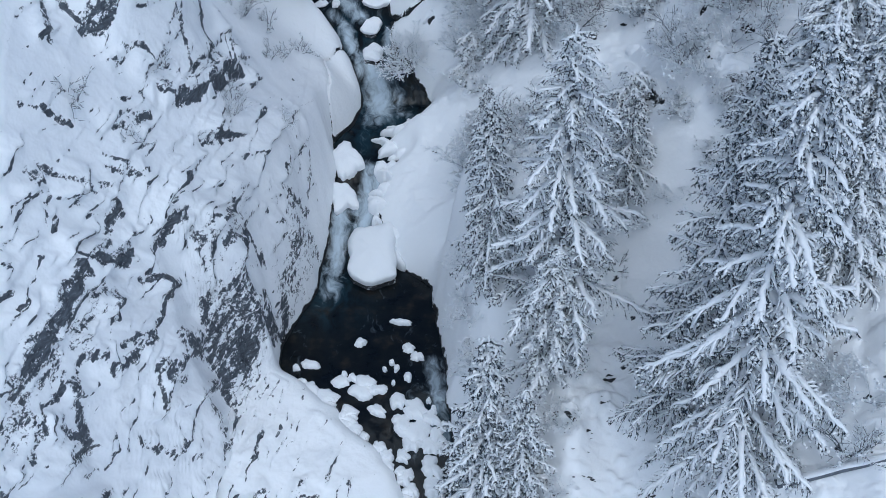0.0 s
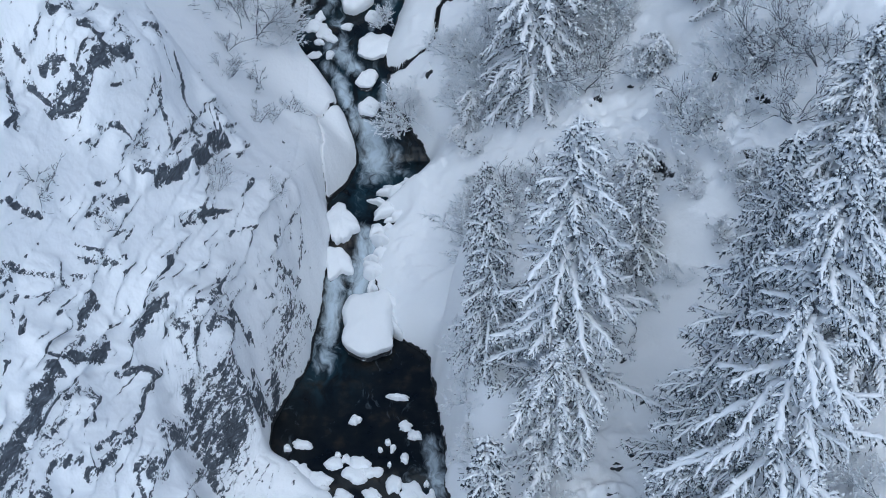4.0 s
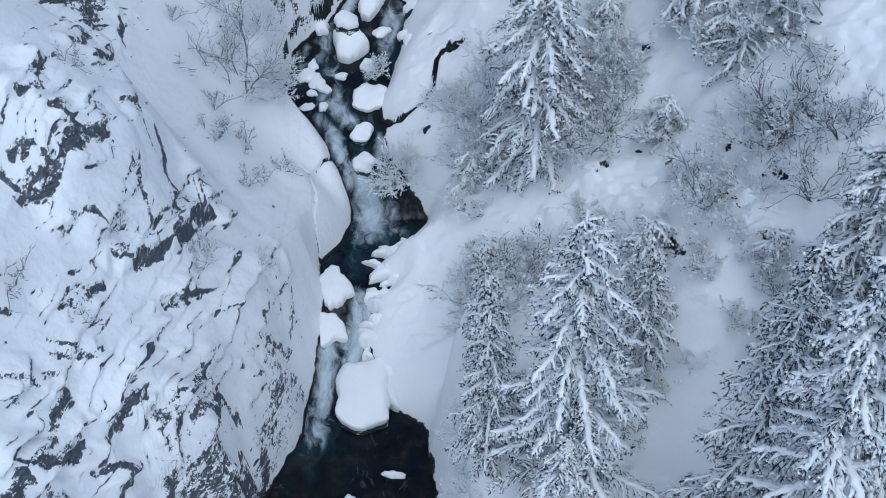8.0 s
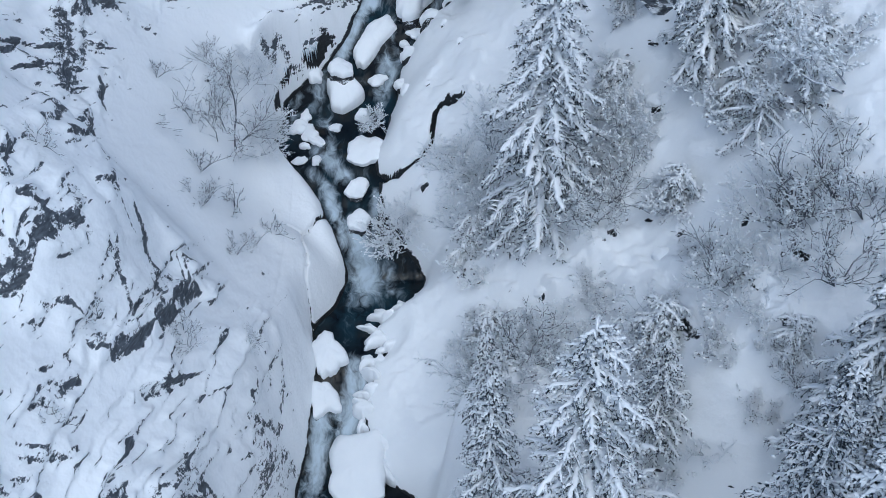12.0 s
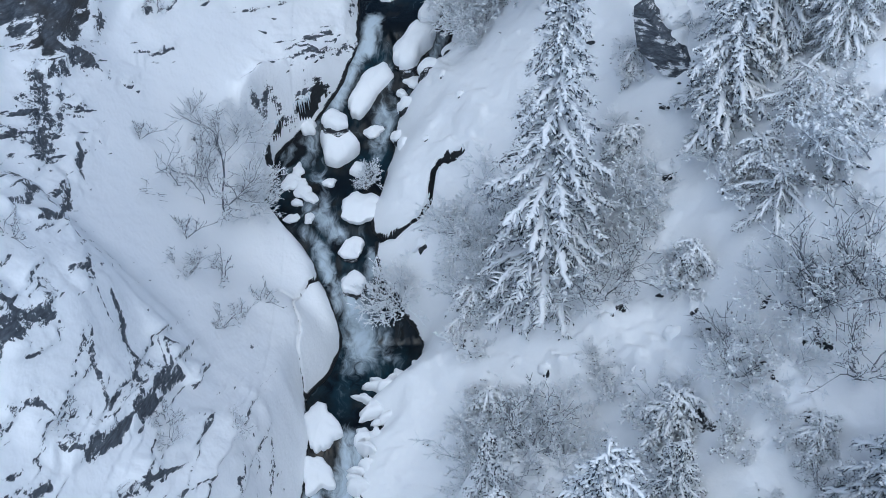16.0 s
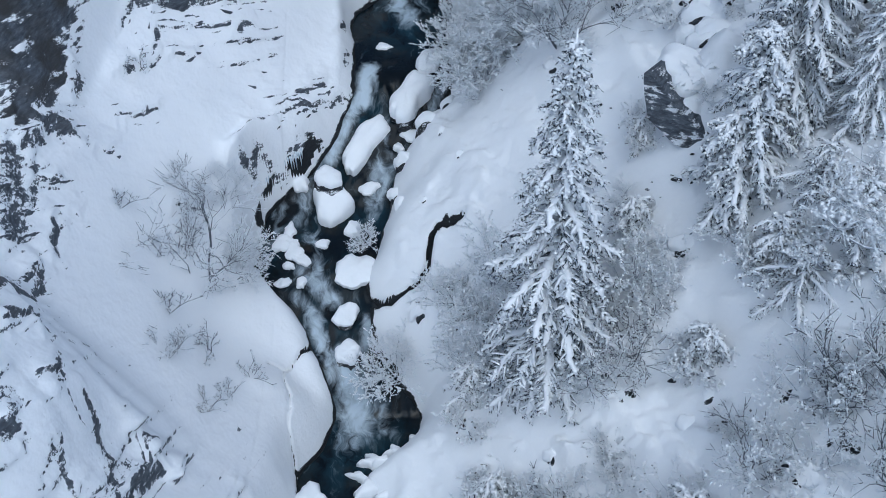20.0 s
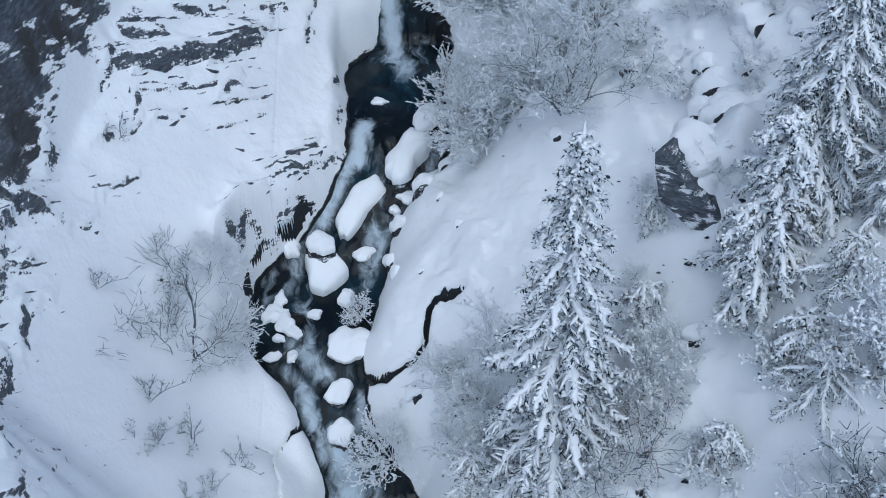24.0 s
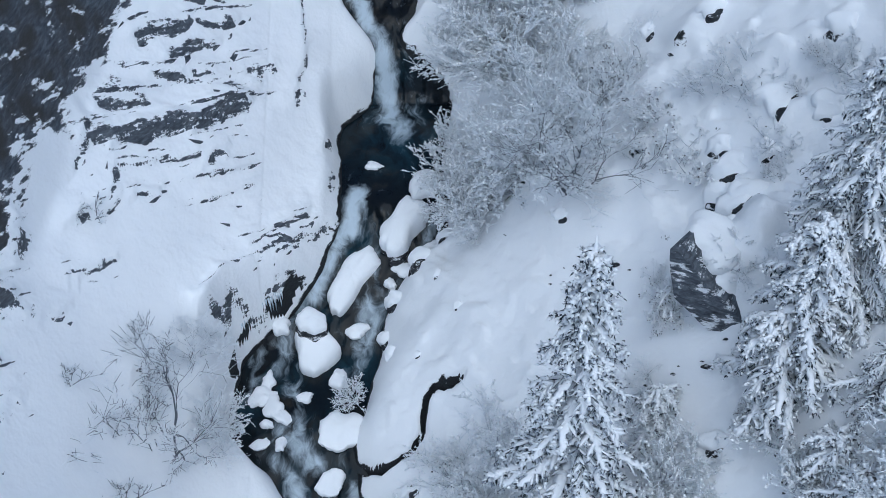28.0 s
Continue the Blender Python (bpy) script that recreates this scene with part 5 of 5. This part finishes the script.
ROCKS = [(-1.3, 59.5, 0.7), (-0.4, 60.3, 0.8), (0.6, 61.1, 0.6), (-1.7, 58.3, 0.6), (-1.4, 57.0, 0.5), (0.3, 58.6, 0.3), (-0.4, 55.9, 0.3), (1.0, 56.6, 0.3), (0.7, 51.9, 0.4), (-0.6, 51.7, 0.5), (0.4, 49.3, 0.3),
         (3.9, 44.2, 0.45), (6.9, 45.5, 0.3), (8.6, 43.9, 0.4), (2.0, 53.3, 0.3), (8.6, 54.6, 0.7), (8.5, 52.9, 0.6), (2.8, 60.1, 0.5), (4.4, 56.9, 0.4), (6.8, 57.1, 0.4),
         (8.9, 42.6, 0.4), (8.1, 48.4, 0.6), (10.3, 42.4, 0.5), (7.6, 48.7, 0.5), (10.4, 56.1, 1.0), (8.8, 55.9, 0.6),
         (9.0, 55.0, 0.8), (9.1, 53.7, 0.8), (4.3, 57.2, 0.4), (9.9, 54.9, 0.6), (6.7, 57.5, 0.6), (4.6, 30.1, 0.7), (5.9, 45.1, 0.5), (9.0, 60.4, 0.6), (7.4, 61.8, 0.5), (10.2, 63.0, 0.7),
         (11.4, 55.0, 0.7), (9.3, 53.8, 0.8), (7.9, 43.4, 0.5), (6.9, 41.4, 0.5), (11.9, 57.3, 0.8), (10.9, 53.2, 0.6)]
for k, (x, y, s) in enumerate(ROCKS):
    s = min(s, 0.8)
    snow_rock(x, y, s * 1.4, s, s * 0.45, 0.15 * (k % 5 - 2), 100 + k)


SHARDS = []
for seed in range(12):
    rng_shard = random.Random(700 + seed)
    shard = bmesh.new()
    for _ in range(16):
        shard.verts.new((rng_shard.gauss(0, 0.34), rng_shard.gauss(0, 0.13), rng_shard.uniform(-0.3, 0.16)))
    made = bmesh.ops.convex_hull(shard, input=shard.verts)
    bmesh.ops.delete(shard, geom=list({v for v in made["geom_interior"] + made["geom_unused"] if isinstance(v, bmesh.types.BMVert)}), context="VERTS")
    SHARDS.append(to_mesh(shard, "rock_shard", ROCK))
    SHARDS[-1].polygons.foreach_set("use_smooth", np.zeros(len(SHARDS[-1].polygons), bool))


def rock_ledge(x, y, length, turn, seed):
    """A splinter of the layered rock that pokes out of the snow."""
    root = new("rock_shard", SHARDS[seed % 12])
    root.location = (x, y, ground_at(x, y) - 0.03)
    settle(root, x, y, turn, 0.8)
    root.matrix_basis = root.matrix_basis @ Matrix.Diagonal((length, length, length, 1))
    tagged(root, "splinter of grey layered rock poking out of the snow", "rock", "rock splinters on the steep slope")


rng_ledge = random.Random(63)
count = 0
for rows, chance in ((HIGH_ROWS, 0.45), (LOW_ROWS, 0.35)):
    for half, depth, show, *line in rows:
        for (ax, ay), (bx, by) in zip(line, line[1:]):
            span, turn = math.hypot(bx - ax, by - ay), math.atan2(by - ay, bx - ax)
            for k in range(max(1, int(span / 0.65))):
                f = (k + rng_ledge.random()) / max(1, int(span / 0.65))
                if half < 0.21 and rng_ledge.random() < chance:
                    x, y = ax + (bx - ax) * f + rng_ledge.gauss(0, 0.12), ay + (by - ay) * f + rng_ledge.gauss(0, 0.12)
                    rock_ledge(x, y, rng_ledge.uniform(0.25, 0.5) * (0.7 + 2.2 * half), turn + rng_ledge.gauss(0, 0.25), 1000 + count)
                    count += 1
strewn = 0
while strewn < 110:
    x, y = rng_ledge.uniform(-13.5, -6.2), rng_ledge.uniform(25, 68)
    if float(shore_left(np.array(y))) - x < 1.5 or 41 < y < 58 or float(fbm(x / 3.0, y / 3.0, 0, 2, 131)) < 0.05:
        continue
    rock_ledge(x, y, 0.2 + 0.5 * rng_ledge.random() ** 2, (1.2 if y < 46 else 0.75) + rng_ledge.gauss(0, 0.35), 1400 + strewn)
    strewn += 1


def slab_rock(x, y):
    """The big leaning slab with a bare slaty face on the open slope."""
    root = thing("slab_boulder", (x, y, ground_at(x, y) - 0.2), "big slanting slab of bare slaty rock with a snow cap", "boulder", turn=-0.35, scale=(1.25, 1.1, 1.1))
    outline = [(-1.05, 1.5), (-0.97, 0.9), (-0.75, 0.2), (0.1, -0.5), (0.85, -0.4), (0.95, -0.15), (0.4, 0.4), (-0.3, 0.95), (-0.9, 1.55)]
    bm = bmesh.new()
    front = [bm.verts.new((px, -0.3 + 0.25 * pz, pz + 0.5)) for px, pz in outline]
    back = [bm.verts.new((px * 0.8 + 0.3, 1.3 + 0.25 * pz, pz * 0.8 + 0.7)) for px, pz in outline]
    bm.faces.new(front)
    bm.faces.new(back[::-1])
    for k in range(len(outline)):
        j = (k + 1) % len(outline)
        bm.faces.new((front[j], front[k], back[k], back[j]))
    bmesh.ops.recalc_face_normals(bm, faces=bm.faces)
    bmesh.ops.triangulate(bm, faces=bm.faces)
    bmesh.ops.subdivide_edges(bm, edges=bm.edges, cuts=5, use_grid_fill=True)
    for v in bm.verts:
        v.co += Vector((0.3, 1, 0.3)) * 0.07 * float(fbm(v.co.x * 1.4, v.co.y * 1.4, v.co.z * 1.4, 3, 77))
    stone = to_mesh(bm, "slab_stone", SLATE)
    stone.polygons.foreach_set("use_smooth", np.zeros(len(stone.polygons), bool))
    part("stone", stone, root, "bare grey slaty face")
    cap = part("snow_cap", cap_mesh(141, 1.2, 1.5, -0.2, 0.2, 0.1, 0.4, 1.0, "slab_snow", SNOW), root, "deep rounded snow")
    cap.matrix_basis = pose(0.5, 0.7, 1.0, 8, 38, 0)
    top = part("snow_cap", cap_mesh(143, 1.9, 1.5, -0.2, 0.3, 0.1, 0.3, 1.0, "slab_snow", SNOW), root, "snow along the upper edge")
    top.matrix_basis = pose(0.12, 1.0, 1.55, 0, 41, 0)


slab_rock(7.95, 51.1)


def raft(x, y, size, seed, label="thin raft of snow-covered ice in the dark pool", thick=0.2, name="ice_raft", category="ice raft", group="rafts of ice in the pool"):
    """A flat scalloped plate of ice under snow."""
    rng = random.Random(seed)
    n, rings = 64, 4
    edge = []
    for k in range(n):
        a = math.tau * k / n
        r = 1 + 0.4 * float(vnoise(0.9 * math.cos(a) + seed, 0.9 * math.sin(a), 0, seed)) + 0.26 * float(vnoise(2.1 * math.cos(a) + seed, 2.1 * math.sin(a), 0, seed + 1)) + 0.12 * float(vnoise(5.5 * math.cos(a) + seed, 5.5 * math.sin(a), 0, seed + 2))
        edge.append((math.cos(a) * r, math.sin(a) * r))
    lx, ly = size
    verts, faces = [(0, 0, thick)], []
    for j in range(1, rings + 1):
        f = j / rings
        for ex, ey in edge:
            verts.append((ex * f * lx, ey * f * ly, thick * math.sqrt(max(0, 1 - f ** 4)) + 0.02 * rng.random()))
    for ex, ey in edge:
        verts.append((ex * 0.97 * lx, ey * 0.97 * ly, -0.12))
    for k in range(n):
        faces.append((0, 1 + k, 1 + (k + 1) % n))
    for j in range(rings):
        for k in range(n):
            a, b = 1 + j * n + k, 1 + j * n + (k + 1) % n
            faces.append((a, a + n, b + n, b))
    me = link_mesh("raft", verts, faces, SNOW)
    ob = new(name, me)
    ob.matrix_basis = pose(x, y, float(level(np.array(y))) - 0.03, 0, 0, rng.uniform(-25, 25))
    return tagged(ob, label, category, group)


for k, (x, y, sx, sy) in enumerate((
        (-4.3, 34.6, 0.42, 0.22), (-3.4, 34.1, 0.5, 0.4), (-2.8, 34.2, 0.42, 0.25), (-3.25, 34.6, 0.4, 0.3), (-5.7, 35.5, 0.38, 0.22), (-3.6, 36.7, 0.22, 0.18), (-1.9, 37.9, 0.42, 0.15),
        (-2.2, 35.6, 0.13, 0.11), (-2.5, 35.2, 0.1, 0.1), (-2.0, 35.3, 0.12, 0.16), (-1.5, 34.8, 0.15, 0.2), (-2.1, 34.5, 0.08, 0.1))
        + ((-1.9, 33.7, 0.3, 0.4), (-1.2, 33.4, 0.45, 0.5), (-2.7, 33.3, 0.45, 0.3), (-1.7, 32.8, 0.4, 0.45), (-1.0, 32.5, 0.65, 0.6), (-0.5, 31.9, 0.55, 0.6), (-1.2, 32.0, 0.5, 0.5), (-1.7, 31.4, 0.35, 0.35),
           (-0.5, 31.0, 0.5, 0.6), (-0.5, 33.0, 0.45, 0.4), (-0.2, 32.4, 0.3, 0.5), (-0.3, 30.2, 0.5, 0.5))
        + ((-1.5, 36.4, 0.3, 0.2), (-1.1, 35.9, 0.3, 0.3), (-0.6, 33.7, 0.12, 0.14), (-0.4, 33.4, 0.12, 0.1), (-4.2, 34.95, 0.15, 0.1), (-3.9, 34.75, 0.2, 0.18), (-6.3, 35.3, 0.2, 0.15),
           (-5.0, 33.9, 0.5, 0.35), (-4.0, 33.1, 0.5, 0.35), (-1.5, 30.6, 0.3, 0.4))):
    raft(x, y, (sx, sy), 200 + k)

for k, (x, y, lx, ly, h) in enumerate((
        (-6.0, 56.9, 0.5, 0.75, 0.5), (-6.2, 56.3, 0.85, 0.6, 0.5), (-5.75, 55.9, 0.8, 0.75, 0.5), (-5.45, 55.5, 0.85, 0.55, 0.45), (-5.9, 55.1, 0.5, 0.35, 0.4), (-6.1, 54.4, 0.7, 0.35, 0.35),
        (-5.3, 54.4, 0.65, 0.4, 0.35), (-4.6, 56.2, 0.5, 0.65, 0.5), (-2.85, 58.9, 0.75, 0.6, 0.5), (-3.4, 57.0, 0.75, 0.8, 0.6),
        (-1.0, 61.1, 0.7, 0.7, 0.5), (-1.6, 60.6, 0.6, 0.45, 0.5), (0.2, 61.9, 1.0, 0.4, 0.4), (-5.8, 59.2, 0.75, 0.8, 0.9), (-2.3, 65.6, 0.5, 0.7, 0.35))):
    one = new("snowy_stone", cap_mesh(300 + k, lx * 1.15, ly * 1.2, 0.03, h * 0.42, 0.1, 0.55, 1.0, "snowy_stone", SNOW, 40))
    one.matrix_basis = pose(x, y, float(level(np.array(y))) - 0.06, 0, 0, 40 * (k % 4))
    tagged(one, "low stone in the stream under a ragged patch of snow", "stone", "small stones in the stream")


# lobes of snow on ice that fringe the apron below the cliff
rng_fringe = random.Random(15)
for k in range(16):
    y = 29.4 + 0.34 * k
    raft(float(shore_left(np.array(y))) + rng_fringe.uniform(-0.15, 0.3), y, (rng_fringe.uniform(0.2, 0.5), rng_fringe.uniform(0.15, 0.4)), 260 + k, "lobe of snow on ice at the rim of the snowy apron", 0.24, "snow_lobe", "snow lobe", "snow lobes along the apron")


# stones under snow that scallop the edge of the bank along the chute
rng_edge = random.Random(5)
for k in range(20):
    y = 41.6 + 0.36 * k + rng_edge.uniform(-0.2, 0.2)
    x = float(shore_right(np.array(y))) + rng_edge.uniform(-0.3, 0.35)
    one = new("bank_stone", cap_mesh(400 + k, rng_edge.uniform(0.6, 1.5), rng_edge.uniform(0.3, 0.6), 0.03, rng_edge.uniform(0.35, 0.7), 0.1, 1.0, 0.8, "bank_stone", SNOW, 36))
    one.matrix_basis = pose(x, y, float(level(np.array(y))) - 0.06, 0, 0, rng_edge.uniform(-40, 25))
    tagged(one, "stone under a lobe of snow at the water's edge", "stone", "stones along the bank")


def log(ax, ay, bx, by, r, label):
    """A fallen trunk with snow along its back."""
    a, b = Vector((ax, ay, ground_at(ax, ay) + r * 0.4)), Vector((bx, by, ground_at(bx, by) + r * 0.4))
    root = thing("fallen_log", a, label, "log", "fallen logs")
    rng = random.Random(int(ax * 10 + ay))
    pts = [(b - a) * (k / 6) + Vector((0, 0, rng.uniform(-0.04, 0.04))) for k in range(7)]
    wood, top = Soup(), Soup()
    wood.tube(pts, [r * (1 - 0.06 * k) for k in range(7)], 8)
    top.tube(pts, [r * rng.uniform(0.75, 1.05) * (1 - 0.05 * k) for k in range(7)], 6, 0.6, r * 0.75)
    part("trunk", wood.mesh("log_wood", BARK), root)
    part("snow_load", top.mesh("log_snow", SNOW), root, "snow along the log")


log(11.5, 25.6, 15.2, 24.9, 0.17, "fallen trunk under snow on the terrace")


def bough(x, y, z, turn, size, label, kind="hanging"):
    root = thing("dead_bough", (x, y, z), label, "dead branch", "", turn, size)
    for name, me in BUSHES[kind]:
        part(name, me, root, BUSH_LABELS[name])
    return root


bough(-1.5, 50.2, 4.6, 0.1, 0.9, "frosted dead bough that sticks out over the fall")
bough(-2.7, 55.5, 6.5, 0.0, 0.42, "frosted twigs caught on the boulder")

fallen = bough(4.9, 45.9, ground_at(4.9, 45.9) + 0.25, 0.0, 1.0, "fallen frosted sapling lying on the snow slope", "snag")
fallen.rotation_euler = (0.5, -1.35, 0.55)

# icicles under the ledge on the bank
ice_at = Vector((float(shore_left(np.array(58.6))), 58.6, float(level(np.array(58.6))) + 1.5))
ice_root = thing("icicles", ice_at, "row of pale icicles under the rock ledge", "icicles")
rng_ice = random.Random(9)
for k in range(26):
    one = Soup()
    y = 58.2 + 0.05 * k + rng_ice.uniform(-0.02, 0.02)
    top = Vector((float(shore_left(np.array(y))) - 0.12 + rng_ice.uniform(-0.05, 0.05), y, float(level(np.array(y))) + 1.5 + rng_ice.uniform(-0.1, 0.1))) - ice_at
    ln = rng_ice.uniform(0.25, 0.85)
    one.tube([top, top + Vector((0.02, -0.02, -ln * 0.5)), top + Vector((0.03, -0.02, -ln))], [0.045, 0.03, 0.006], 5)
    part("icicle", one.mesh("icicle", ICE), ice_root)

# dark stones and stubs that poke through the snow, too many and small to count
bits = Soup()
rng_bits = random.Random(21)
count = 0
while count < 75:
    x, y = rng_bits.uniform(2.5, 15), rng_bits.uniform(26, 67)
    if float(fbm(x / 3.0, y / 3.0, 0, 2, 88)) < 0.0:
        continue
    for _ in range(rng_bits.choice((1, 1, 2, 3, 4))):
        u, v = x + rng_bits.gauss(0, 0.3), y + rng_bits.gauss(0, 0.12)
        r, a = 0.03 + 0.09 * rng_bits.random() ** 2.2, rng_bits.uniform(-0.7, 0.7)
        d = Vector((math.cos(a), math.sin(a) * 0.4, 0)) * r * rng_bits.uniform(1, 3)
        p = Vector((u, v, ground_at(u, v) + 0.01))
        q = p + d + Vector((rng_bits.uniform(-1, 1), rng_bits.uniform(-1, 1), 0)) * r
        bits.tube([p - d, p - d * 0.4, p + Vector((0, r * rng_bits.uniform(-1, 1), 0)), q], [r * 0.3, r * rng_bits.uniform(0.5, 1), r * rng_bits.uniform(0.4, 1), r * 0.25], 5, 0.8)
    count += 1
tagged(new("loose_stones", bits.mesh("loose_stones", WET_ROCK, True)), "small dark stones and stubs poking through the snow", "stones", kind="stuff")
